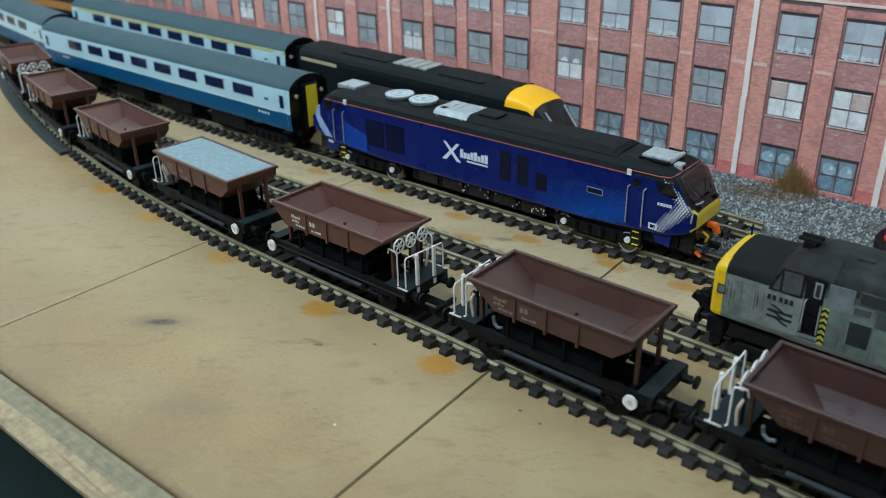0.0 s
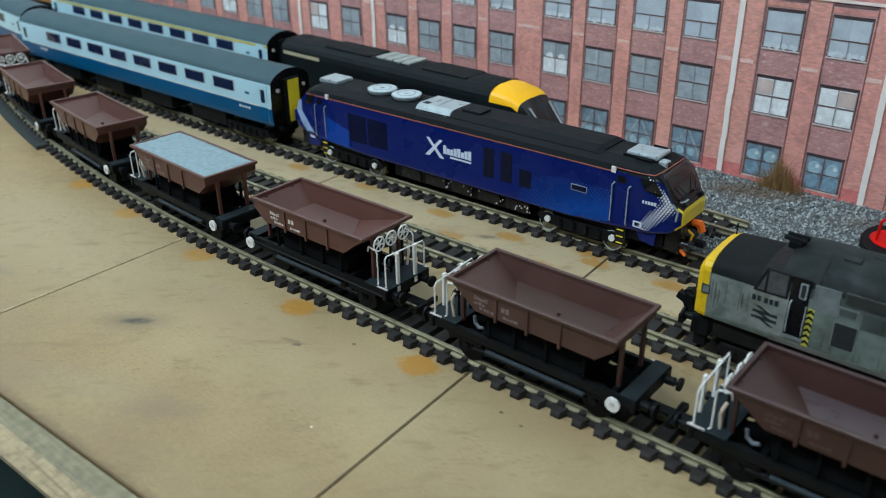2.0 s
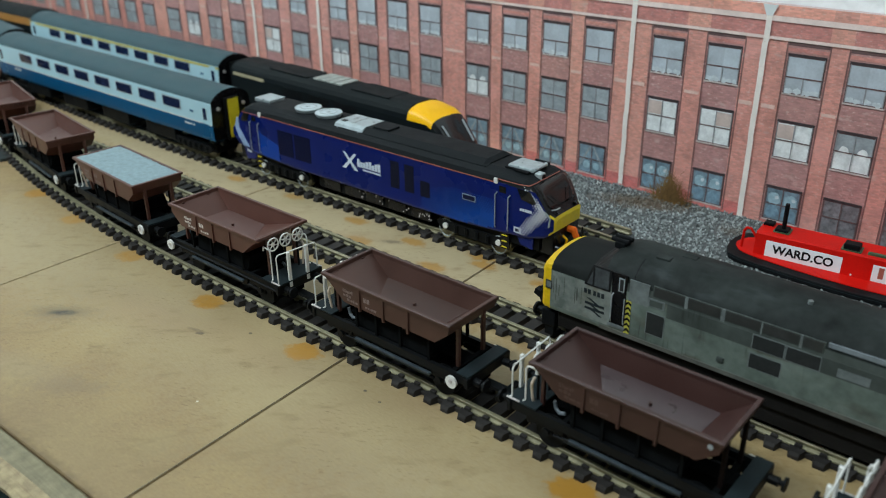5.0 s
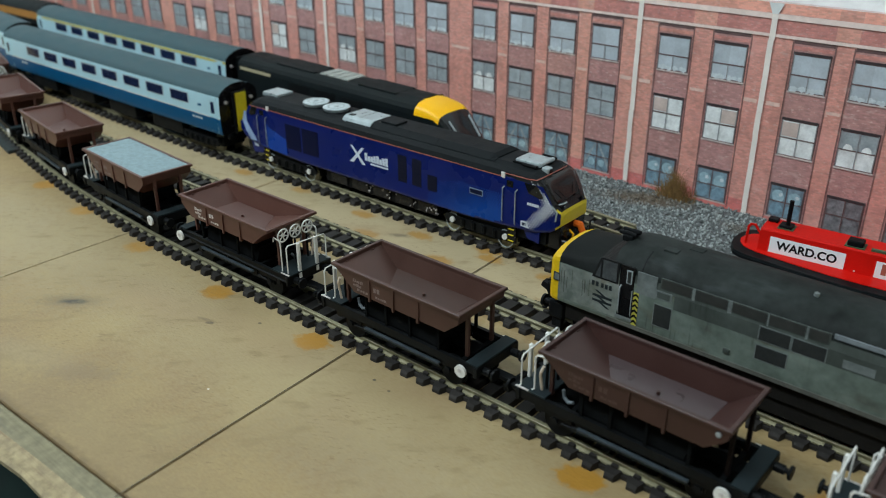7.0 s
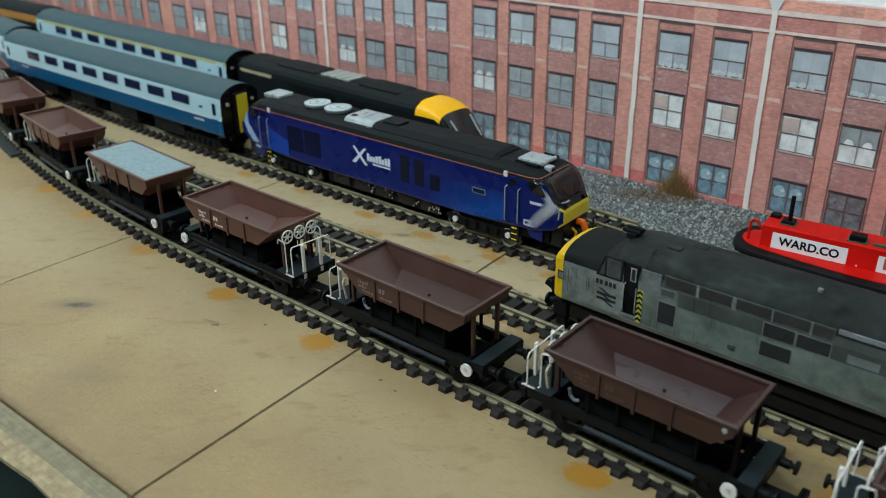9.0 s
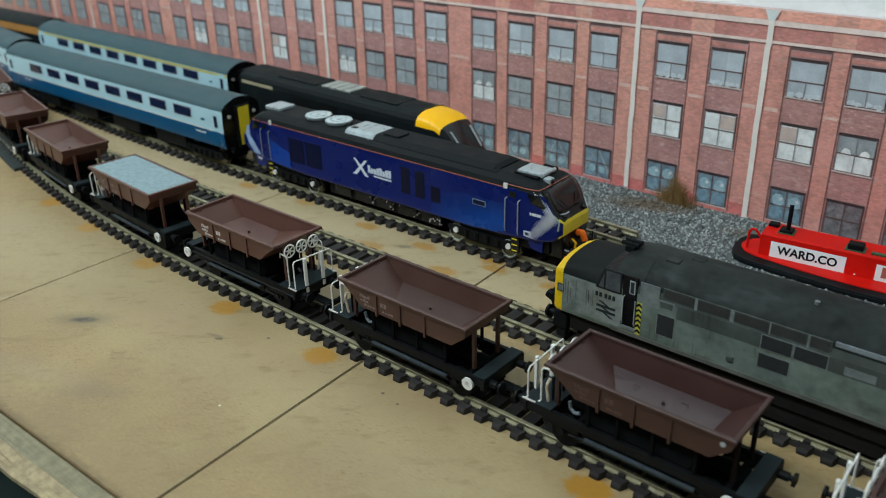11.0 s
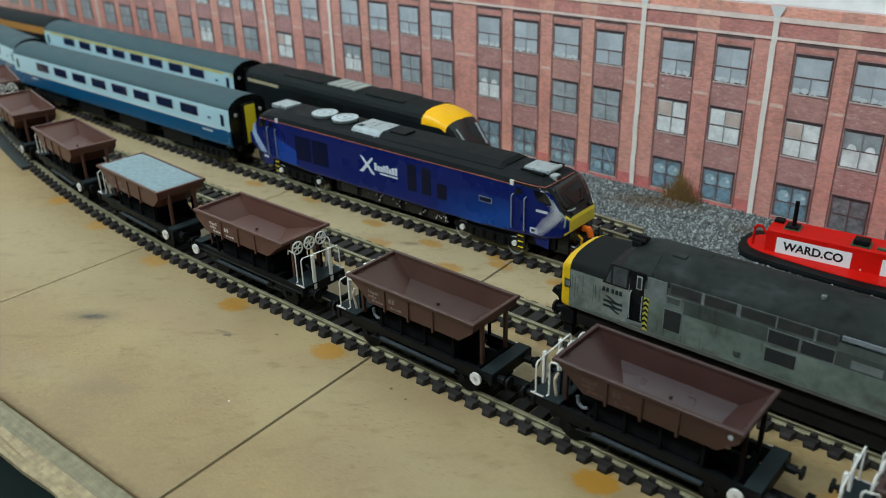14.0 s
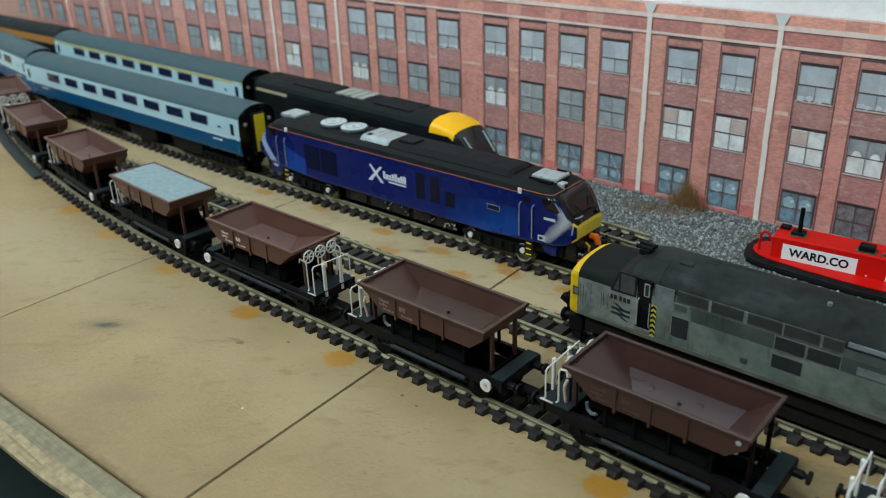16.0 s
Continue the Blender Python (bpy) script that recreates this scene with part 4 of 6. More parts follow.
        part("brake_rod", wire([(-26 * MM, s * 11.4 * MM, 8 * MM), (-8 * MM, s * 11.4 * MM, 10 * MM), (12 * MM, s * 11.4 * MM, 10 * MM), (26 * MM, s * 11.4 * MM, 8 * MM)], 0.8 * MM), "black", w)
        for x in (-12, 14):
            part("brake_gear", box((x - 3) * MM, (x + 3) * MM, s * 10.6 * MM - 1.5 * MM, s * 10.6 * MM + 1.5 * MM, 8.2 * MM, 13 * MM, bevel=0.5 * MM), "gear", w)
        for y in (-9.5, 9.5):
            b = cyl((s * 46 * MM, y * MM, 14.0 * MM), (s * 49.5 * MM, y * MM, 14.0 * MM), 1.7 * MM)
            cyl((s * 49.5 * MM, y * MM, 14.0 * MM), (s * 51 * MM, y * MM, 14.0 * MM), 1.0 * MM, b)
            cyl((s * 51 * MM, y * MM, 14.0 * MM), (s * 52 * MM, y * MM, 14.0 * MM), 2.6 * MM, b, seg=16)
            part("buffer", b, "black", w)
        c = box(s * 50 * MM - 6 * MM, s * 50 * MM + 6 * MM, -2 * MM, 2 * MM, 7.5 * MM, 9 * MM)
        box(s * 56 * MM - 0.8 * MM, s * 56 * MM + 0.8 * MM, -7 * MM, 7 * MM, 7 * MM, 9.5 * MM, c)
        part("coupling", c, "black", w)
        ax = s * 29 * MM
        part("axle", cyl((ax, -10 * MM, 6.3 * MM), (ax, 10 * MM, 6.3 * MM), 0.9 * MM, seg=8), "black", w)
        for y in (-1, 1):
            wl = cyl((ax, y * 6.6 * MM, 6.3 * MM), (ax, y * 7.2 * MM, 6.3 * MM), 7.0 * MM, seg=28)
            cyl((ax, y * 7.0 * MM, 6.3 * MM), (ax, y * 9.0 * MM, 6.3 * MM), 6.2 * MM, wl, seg=28)
            wheel = part("wheel", wl, "black", w)
            ab = prism([(ax - 5 * MM, 14 * MM), (ax + 5 * MM, 14 * MM), (ax + 2.6 * MM, 10 * MM), (ax + 2.2 * MM, 7.2 * MM), (ax - 2.2 * MM, 7.2 * MM), (ax - 2.6 * MM, 10 * MM)], y * 10.6 * MM, y * 11.6 * MM)
            cyl((ax, y * 11.4 * MM, 8.6 * MM), (ax, y * 12.8 * MM, 8.6 * MM), 1.6 * MM, ab, seg=12)
            box(ax - 6 * MM, ax + 6 * MM, y * 12 * MM - 0.6 * MM, y * 12 * MM + 0.6 * MM, 10.6 * MM, 12.2 * MM, ab)
            part("axle_guard", ab, "black", w)
    part("end_deck", box(39.6 * MM, 45.8 * MM, -13.4 * MM, 13.4 * MM, 16.9 * MM, 17.7 * MM, bevel=0.2 * MM), "platform", w)
    for y in (-1, 1):
        d = cyl((disc * MM, y * 14.2 * MM, 13.0 * MM), (disc * MM, y * 15.2 * MM, 13.0 * MM), 2.8 * MM, seg=20)
        hw = part("brake_disc", d, "white", w, "white painted disc")
        part("hub", cyl((disc * MM, y * 15.2 * MM, 13.5 * MM), (disc * MM, y * 15.6 * MM, 13.5 * MM), 0.9 * MM, seg=8), "fadedwhite", hw)
    part("brake_lever", wire([(-37.0 * MM, -9.5 * MM, 17.6 * MM), (-37.2 * MM, -10.5 * MM, 24.0 * MM), (-36.4 * MM, -11.5 * MM, 27.0 * MM), (-35.6 * MM, -11.0 * MM, 29.5 * MM)], 0.6 * MM, seg=8), "cream", w, "tan unpainted lever")
    part("vacuum_pipe", wire([(-29.5 * MM, -6.0 * MM, 19.0 * MM), (-29.0 * MM, -6.0 * MM, 16.0 * MM), (-27.0 * MM, -6.2 * MM, 14.6 * MM), (-24.6 * MM, -6.4 * MM, 15.6 * MM)], 0.7 * MM, seg=8), "d37strip", w, "pale bent pipe")
    part("platform", box(-46.5 * MM, -33 * MM, -13.6 * MM, 13.6 * MM, 16.9 * MM, 17.7 * MM, bevel=0.2 * MM), "platform", w)
    r = 0.36 * MM
    for y in (-13, 13):
        part("handrail", wire([(-39.8 * MM, (y * 0.88 + math.copysign(0.8, y)) * MM, 17.8 * MM), (-39.2 * MM, y * 0.88 * MM, 18.2 * MM), (-39.2 * MM, y * 0.88 * MM, 32.2 * MM), (-38.5 * MM, y * 0.88 * MM, 33.4 * MM), (-34.4 * MM, y * 0.88 * MM, 34.0 * MM), (-33.9 * MM, y * 0.88 * MM, 31.6 * MM)], r), "white", w)
        part("deck_edge", box(-46.4 * MM, -40.5 * MM, min(y, y * 1.055) * MM, max(y, y * 1.055) * MM, 17.5 * MM, 17.95 * MM), "fadedwhite", w, "worn white deck edge")
    part("handrail", wire([(-45.4 * MM, -13.0 * MM, 17.7 * MM), (-44.8 * MM, -12.2 * MM, 18.0 * MM), (-44.8 * MM, -12.2 * MM, 29.8 * MM), (-44.8 * MM, -11.2 * MM, 31.2 * MM), (-44.8 * MM, 11.5 * MM, 32.6 * MM), (-44.8 * MM, 12.5 * MM, 31.4 * MM), (-44.8 * MM, 12.5 * MM, 18.0 * MM)], r), "white", w)
    for y in (-5, 6):
        part("handrail_post", box(-46.4 * MM, -45.2 * MM, (y - 0.85) * MM, (y + 0.85) * MM, 14 * MM, 32.4 * MM, bevel=0.2 * MM), "white", w)
    for y in (-7.6, 0, 7.6):
        b = ring((-37.0 * MM, y * MM, 34.5 * MM), (1, 0, 0), 3.2 * MM, 0.42 * MM)
        for k in range(3):
            a = math.pi * k / 3 + 0.3
            wire([(-37 * MM, y * MM - 3.1 * MM * math.cos(a), 34.5 * MM - 3.1 * MM * math.sin(a)), (-37 * MM, y * MM + 3.1 * MM * math.cos(a), 34.5 * MM + 3.1 * MM * math.sin(a))], 0.33 * MM, b)
        cyl((-37.5 * MM, y * MM, 34.5 * MM), (-36.4 * MM, y * MM, 34.5 * MM), 0.9 * MM, b, 8)
        hwheel = part("handwheel", b, "white", w)
        part("spindle", cyl((-36.4 * MM, y * MM, 34.5 * MM), (-35.4 * MM, y * MM, 34.5 * MM), 0.5 * MM, seg=6), "black", hwheel)
        part("column", cyl((-36.2 * MM, y * MM, 17.5 * MM), (-36.2 * MM, y * MM, 34.5 * MM), 0.6 * MM, seg=6), "black", w)
    if loaded:
        n, mld = 22, bmesh.new()
        rows = []
        for i in range(n + 1):
            row = []
            for j in range(n // 2 + 1):
                x = off - hx + t + (2 * hx - 2 * t) * i / n
                y = (-hy + t) + (2 * hy - 2 * t) * j / (n // 2)
                row.append(mld.verts.new((x, y, zt + 0.1 * MM + 0.35 * MM * noise.noise(Vector((x * 300, y * 300, 1))) - (0.5 * MM if i in (0, n) or j in (0, n // 2) else 0.0))))
            rows.append(row)
        for i in range(n):
            for j in range(n // 2):
                mld.faces.new((rows[i][j], rows[i + 1][j], rows[i + 1][j + 1], rows[i][j + 1]))
        r2 = bmesh.ops.extrude_face_region(mld, geom=list(mld.faces))
        for v in r2["geom"]:
            if isinstance(v, bmesh.types.BMVert):
                v.co.z = zt - 2.6 * MM
        bmesh.ops.recalc_face_normals(mld, faces=mld.faces)
        part("ballast_load", mld, "load", w, "pale blue-grey stone load")
    return w


HOPPERS = [(0.0690, 3), (-0.0440, 3), (-0.1550, 4), (-0.2795, 1), (-0.3850, 2), (-0.4980, 0), (-0.6080, 0), (-0.7240, 1)]
first = None
for x, kind in HOPPERS:
    c = x + (0.003 if kind == 1 else -0.003)
    m = along(track_one, c, RAIL) @ pose(0, 0.0022 if -0.6 < x < -0.2 else 0.0, 0)
    if kind == 1:
        m = m @ pose(0, 0, 0, 0, 0, 180)
        hopper_wagon(disc=44.0, paint="fadedwhite").matrix_world = m
    elif kind == 2:
        tagged(hopper_wagon(True), "brown hopper wagon filled with pale grey stone").matrix_world = m
    elif kind == 3:
        tagged(hopper_wagon(brown="hopperdark", bottom="floordark", paint="faintletters", post="postdark", bolts=True), "empty dark maroon-brown hopper wagon with cream handrails").matrix_world = m
    elif kind == 4:
        tagged(hopper_wagon(brown="hoppermid", bottom="floormid"), "empty dull brown hopper wagon with worn pale markings").matrix_world = m
    elif first is None:
        first = hopper_wagon()
        first.matrix_world = m
    else:
        copy_thing(first, m)


def bogie(parent, x, wheels, mat="black", wr=6.0, wb=37.0, half=12.5, hub="black", drop=0.0):
    b = part("bogie", box((x - wb / 2 - 7) * MM, (x + wb / 2 + 7) * MM, -half * MM + 3 * MM, half * MM - 3 * MM, 4 * MM, 11 * MM, bevel=0.8 * MM), mat, parent)
    for s in (-1, 1):
        y = s * half
        part("side_frame", prism([((x - wb / 2 - 7) * MM, 8 * MM), ((x - wb / 2 - 4) * MM, 5 * MM), ((x - 8) * MM, 4 * MM), ((x + 8) * MM, 4 * MM), ((x + wb / 2 + 4) * MM, 5 * MM), ((x + wb / 2 + 7) * MM, 8 * MM), ((x + wb / 2 + 5) * MM, 10.5 * MM), ((x - wb / 2 - 5) * MM, 10.5 * MM)], (y - 0.8) * MM, (y + 0.8) * MM), mat, b)
        for k in range(4):
            xs = x - wb * 0.3 + wb * 0.2 * k
            part("spring", cyl((xs * MM, (y + s * 0.8) * MM, 5 * MM), (xs * MM, (y + s * 0.8) * MM, 9.5 * MM), 1.5 * MM, seg=8), mat, b)
    for i in range(wheels):
        wx = x - wb / 2 + wb * i / (wheels - 1)
        for s in (-1, 1):
            wl = cyl((wx * MM, s * 6.6 * MM, wr * MM), (wx * MM, s * 7.2 * MM, wr * MM), (wr + 0.7) * MM, seg=24)
            cyl((wx * MM, s * 7.0 * MM, wr * MM), (wx * MM, s * 9.0 * MM, wr * MM), wr * MM, wl, seg=24)
            part("wheel", wl, "rail" if mat == "black" else "under", b)
            if hub == "white":
                part("wheel_rim", ring((wx * MM, s * (half + 0.5) * MM, wr * MM), (0, 1, 0), (wr - 0.8) * MM, 0.25 * MM), "silver", b)
            part("axlebox", cyl((wx * MM, s * half * MM, (wr + 1.5) * MM), (wx * MM, s * (half + 2.0) * MM, (wr + 1.5) * MM), 1.7 * MM, seg=12), hub, b)
    for o in list(b.children) + [b]:
        if drop:
            o.data.transform(Matrix.Translation((0, 0, -drop * MM)))
    return b


def quad_on_side(name, mat, parent, pts, y, label="", thick=0.15):
    """A thin panel on the near side from points in x and z, in millimetres."""
    return part(name, prism([(x * MM, z * MM) for x, z in pts], (y - thick) * MM, (y + 0.3) * MM), mat, parent, label)


def rect_pts(x0, x1, z0, z1):
    return [(x0, z0), (x1, z0), (x1, z1), (x0, z1)]


# ---- blue locomotive ----
def blue_locomotive(m):
    w = thing("diesel_locomotive", m, "glossy dark blue model diesel locomotive with black roof", "locomotive")
    L = 132.6
    zb, zc = 13.4, 43.6
    ends = [(0, 29.4, 11.4), (0.7, 31.2, 13.0), (3.0, 33.0, 14.4), (5.4, 36.8, 15.2), (8.0, 41.4, 15.8), (10.8, 45.2, 16.3), (14.2, 47.9, 16.7), (18.5, 49.4, 17.0), (25.0, 49.8, 17.0), (38.0, 49.8, 17.0), (62.0, 49.8, 17.0)]
    # the rear cab has fuller corners
    full = {0: (3.0, 3.2), 0.7: (2.6, 2.6), 3.0: (1.6, 1.7), 5.4: (0.8, 1.1), 8.0: (0.3, 0.7), 10.8: (0.0, 0.3)}
    st = [(-L + d - full.get(d, (0, 0))[0], z, h + full.get(d, (0, 0))[1]) for d, z, h in ends] + [(L - d, z, h) for d, z, h in reversed(ends)]
    secs = []
    for x, z, h in st:
        d = L - abs(x)
        c = min(zc, z - 2.0)
        low = float(np.interp(d, [0, 1, 5, 14, 34, 60], [22.6, 21.6, 18.4, 16.4, 15.0, zb]))
        half = [(h - 0.4, low), (h, low + 1.2), (h, 27), (h, c), (h * 0.93, c + (z - c) * 0.45), (h * 0.80, c + (z - c) * 0.72), (h * 0.55, z - 0.4)]
        pts = [(-y, zz) for y, zz in half] + [(y, zz) for y, zz in reversed(half)]
        secs.append([(x * MM, y * MM, zz * MM) for y, zz in pts])
    bm = loft(secs)

    def choose(c, n):
        d = L * MM - abs(c.x)
        e = "f" if c.x > 0 else "r"
        if d < 16.0 * MM and c.z > 31.0 * MM and abs(n.y) < 0.90 and n.x * c.x > 0 and abs(n.x) > 0.15:
            return "brow" + e
        if d < 2.6 * MM and c.z < 31 * MM and abs(n.x) > 0.6:
            return "front" + e
        if n.z < -0.9 or c.z > (zc - 0.2) * MM or (n.z > 0.25 and c.z > 30 * MM):
            return "roof"
        return "side"
    split(bm, w, {"side": ("body", "blue", ""), "roof": ("roof", "roof68", "matt black roof"), "browf": ("cab_surround", "blackgloss", "black windscreen surround"), "browr": ("cab_surround", "blackgloss", "black windscreen surround"), "frontf": ("nose_panel", "paleyellow", "yellow nose panel"), "frontr": ("nose_panel", "paleyellow", "yellow nose panel")}, choose, ("browf", "browr"))
    Y = -17.0
    # curved windscreens with rounded corners, a little proud of the black surround
    for s in (-1, 1):
        skin = []
        for lift in (0.25, -0.4):
            for i in range(9):
                k = i / 8
                d = 3.9 + 8.6 * k
                z, h = (float(np.interp(d, [q[0] for q in ends], [q[j] for q in ends])) for j in (1, 2))
                c = min(zc, z - 2.0)
                reach = 0.86 - 0.10 * max(0.0, abs(k - 0.5) * 2 - 0.6) / 0.4
                row = []
                for j in range(13):
                    f = reach * (j - 6) / 6
                    top = float(np.interp(abs(f), [0, 0.55, 0.80, 0.93, 1.0], [z - 0.4, z - 0.4, c + (z - c) * 0.72, c + (z - c) * 0.45, c]))
                    row.append(Vector((s * (L - d + lift * 0.85), f * h, top + lift * 0.55)) * MM)
                skin.append(row)
        g = bmesh.new()
        rows = [[g.verts.new(p) for p in row] for row in skin]
        for base in (0, 9):
            for i in range(8):
                for j in range(12):
                    g.faces.new((rows[base + i][j], rows[base + i][j + 1], rows[base + i + 1][j + 1], rows[base + i + 1][j]))
        rim = [(0, j) for j in range(13)] + [(i, 12) for i in range(1, 9)] + [(8, j) for j in range(11, -1, -1)] + [(i, 0) for i in range(7, 0, -1)]
        for (i, j), (p, q) in zip(rim, rim[1:] + rim[:1]):
            g.faces.new((rows[i][j], rows[p][q], rows[9 + p][q], rows[9 + i][j]))
        bmesh.ops.recalc_face_normals(g, faces=g.faces)
        part("windscreen", g, "screenglass", w, "dark curved glass windscreen", smooth=True)
    for s in (-1, 1):
        part("cab_underframe", box(min(s * 62, s * 124) * MM, max(s * 62, s * 124) * MM, -14 * MM, 14 * MM, 9.5 * MM, 24 * MM), "black", w)
    part("underframe_tank", box(-50 * MM, 46 * MM, -13.5 * MM, 15 * MM, 4.5 * MM, 14 * MM, bevel=0.8 * MM), "black", w)
    for k in range(5):
        x = -44 + 19 * k
        part("equipment_box", box(x * MM, (x + 15) * MM, -14.4 * MM, -13 * MM, 5.5 * MM, 12 * MM, bevel=0.4 * MM), "blackgloss", w)
    frng = random.Random(12)
    for k in range(26):
        x = frng.choice((-18, 2, 24, 38)) + frng.random() * 12
        z = 6.2 + frng.random() * 5
        part("white_mark", box(x * MM, (x + 0.7) * MM, -14.6 * MM, -14.3 * MM, z * MM, (z + 0.8) * MM), "fadedwhite", w)
    bogie(w, -84.5, 2, wb=39, hub="white", half=11.2).location.y = -3.0 * MM
    bogie(w, 79, 2, wb=38, hub="white", half=11.2).location.y = -3.0 * MM
    for s in (-1, 1):
        part("orange_line", prism([(-120 * MM, 43.2 * MM), (95 * MM, 43.2 * MM), (95 * MM, 43.75 * MM), (-120 * MM, 43.75 * MM)], s * 17.1 * MM - 0.12 * MM, s * 17.1 * MM + 0.12 * MM), "orange", w)
    part("orange_line", wire([(95 * MM, -17.1 * MM, 43.7 * MM), (97 * MM, -16.8 * MM, 45.6 * MM), (112 * MM, -16.6 * MM, 45.6 * MM), (117.5 * MM, -15.6 * MM, 45.8 * MM), (119.6 * MM, -13.4 * MM, 47.0 * MM), (120.2 * MM, -9.0 * MM, 47.5 * MM), (120.2 * MM, 9.0 * MM, 47.5 * MM)], 0.28 * MM), "orange", w)
    # engine room grilles and windows
    for x0, x1, z0, z1 in ((-84, -69, 20.5, 37.5), (-67.5, -52, 20.5, 37.5)):
        g = quad_on_side("grille", "navy", w, rect_pts(x0, x1, z0, z1), Y)
        for k in range(8):
            z = z0 + 1.2 + (z1 - z0 - 2) * k / 8
            part("slat", box((x0 + 0.6) * MM, (x1 - 0.6) * MM, (Y - 0.24) * MM, (Y - 0.1) * MM, z * MM, (z + 1.0) * MM), "navy", g)
    for x0, x1, z0, z1 in ((18.8, 25.8, 22.0, 38.8), (30.2, 37.4, 22.0, 38.8), (42.4, 49.6, 22.0, 31.6)):
        g = quad_on_side("grille", "navyblack", w, rect_pts(x0, x1, z0, z1), Y)
        for k in range(6):
            z = z0 + 0.8 + (z1 - z0 - 1.6) * k / 6
            part("slat", box((x0 + 0.6) * MM, (x1 - 0.6) * MM, (Y - 0.24) * MM, (Y - 0.1) * MM, z * MM, (z + 0.8) * MM), "navyblack", g)
    # lighter blue fades low on both ends, built from slanting bars that thin out
    fade = bmesh.new()
    for i in range(36):
        for j in range(16):
            x, z = 37 + 1.65 * i + 0.8 * (j % 2), 14.8 + 1.2 * j
            g = min(1.0, (x - 36) / 52) * (1.15 - (z - 14.5) / 19.5)
            if g > 0.12 and not 97.5 < x < 108.5 and z > np.interp(L - x, [14, 34, 60], [17.8, 15.6, zb]) + 1.0:
                cyl((x * MM, (Y + 0.2) * MM, z * MM), (x * MM, (Y - 0.05) * MM, z * MM), (0.28 + 0.75 * min(1.0, g)) * MM, fade, seg=6)
    tagged(part("dotted_fade", fade, "fadeblue", w, "lighter blue dotted fade"), kind="stuff")
    quad_on_side("blue_panel", "midblue", w, [(-112, 17.0), (-100, 15.8), (-84, 15.0), (-84, 26), (-101, 31), (-112, 40)], Y, thick=0.05)
    part("pale_sweep", loft([[(-x * MM, -(h + e) * MM, z * MM) for x, h, z in ((L - 17.0, 16.9, 18.6), (L - 10.5, 16.7, 18.6), (L - 5.0, 16.3, 24), (L - 1.6, 16.1, 31), (L - 4.6, 16.3, 38), (L - 7.0, 16.5, 38), (L - 6.6, 16.4, 31))] for e in (-0.3, 0.35)]), "paleblue", w, "pale blue sweep")
    # pale crossed bars and a row of plain bars beside them
    for sx in (-1, 1):
        quad_on_side("emblem_bar", "palebar", w, [(-15.7 - sx * 7.0, 25.2), (-15.7 - sx * 3.8, 25.2), (-15.7 + sx * 6.0, 36.0), (-15.7 + sx * 3.8, 36.0)], Y, thick=0.10 + 0.03 * sx)
    for k, h in enumerate((5.0, 3.4, 3.4, 4.4, 5.0, 3.4, 4.6, 5.0)):
        quad_on_side("lettering_bar", "palebar", w, rect_pts(-9.2 + 2.5 * k, -7.1 + 2.5 * k, 28.6, 28.6 + h), Y)
    quad_on_side("lettering_bar", "palebar", w, rect_pts(-4.5, 10.5, 26.7, 27.7), Y)
    pl = quad_on_side("name_plate", "silver", w, rect_pts(73.8, 83.0, 28.2, 31.6), Y, thick=0.25)
    quad_on_side("plate_field", "navy", pl, rect_pts(74.2, 82.6, 28.6, 31.2), Y - 0.12)
    # cab doors, handrails, windows
    for x in (97.0, 105.6, -104.0, -112.6):
        part("handrail", wire([(x * MM, (Y - 0.2) * MM, 17.4 * MM), (x * MM, (Y - 0.9) * MM, 18.4 * MM), (x * MM, (Y - 0.9) * MM, 37.0 * MM), ((x + 1) * MM, (Y - 0.2) * MM, 38.4 * MM)], 0.35 * MM), "silver", w)
    for x0 in (97.6, -112.0):
        dr = quad_on_side("cab_door", "blue", w, rect_pts(x0, x0 + 7.5, 17.4, 44), Y, thick=0.12)
        quad_on_side("door_window", "glass", dr, rect_pts(x0 + 1.6, x0 + 6, 38.6, 42.2), Y - 0.1)
    quad_on_side("marker_plate", "white", w, rect_pts(95.6, 98.0, 43.0, 46.0), Y, thick=0.5)
    quad_on_side("marker_plate", "white", w, rect_pts(-102.6, -100.2, 43.0, 46.0), Y, thick=0.5)
    part("cab_window", loft([[(x * MM, (y - e) * MM, z * MM) for x, y, z in ((110.8, -17.0, 43.4), (113.6, -17.0, 38.0), (120.5, -16.70, 36.4), (123.0, -16.45, 37.4), (118.5, -16.9, 43.4))] for e in (-0.4, 0.25)]), "glass", w)
    part("cab_window", loft([[(x * MM, (y - e) * MM, z * MM) for x, y, z in ((-112.5, -17.0, 43.4), (-115.0, -17.0, 38.0), (-120.5, -16.70, 36.4), (-123.0, -16.45, 37.4), (-118.5, -16.9, 43.4))] for e in (-0.4, 0.25)]), "glass", w)
    quad_on_side("number_bar", "palebar", w, rect_pts(113.0, 114.0, 31.2, 32.7), Y)
    for k in range(4):
        quad_on_side("number_bar", "palebar", w, rect_pts(114.5 + 1.5 * k, 115.6 + 1.5 * k, 31.2, 32.7), Y + 0.04 * k)
    quad_on_side("data_panel", "palebar", w, rect_pts(109.2, 113.8, 17.9, 21.2), Y, thick=0.1)
    quad_on_side("data_field", "navy", w, rect_pts(110.2, 112.8, 18.6, 20.4), Y - 0.1)
    # white dots in a bent band round the cab corner, one mesh
    dots = bmesh.new()
    tip, low_end, high_end = (127.0, 33.0), (114.5, 19.0), (115.5, 44.0)
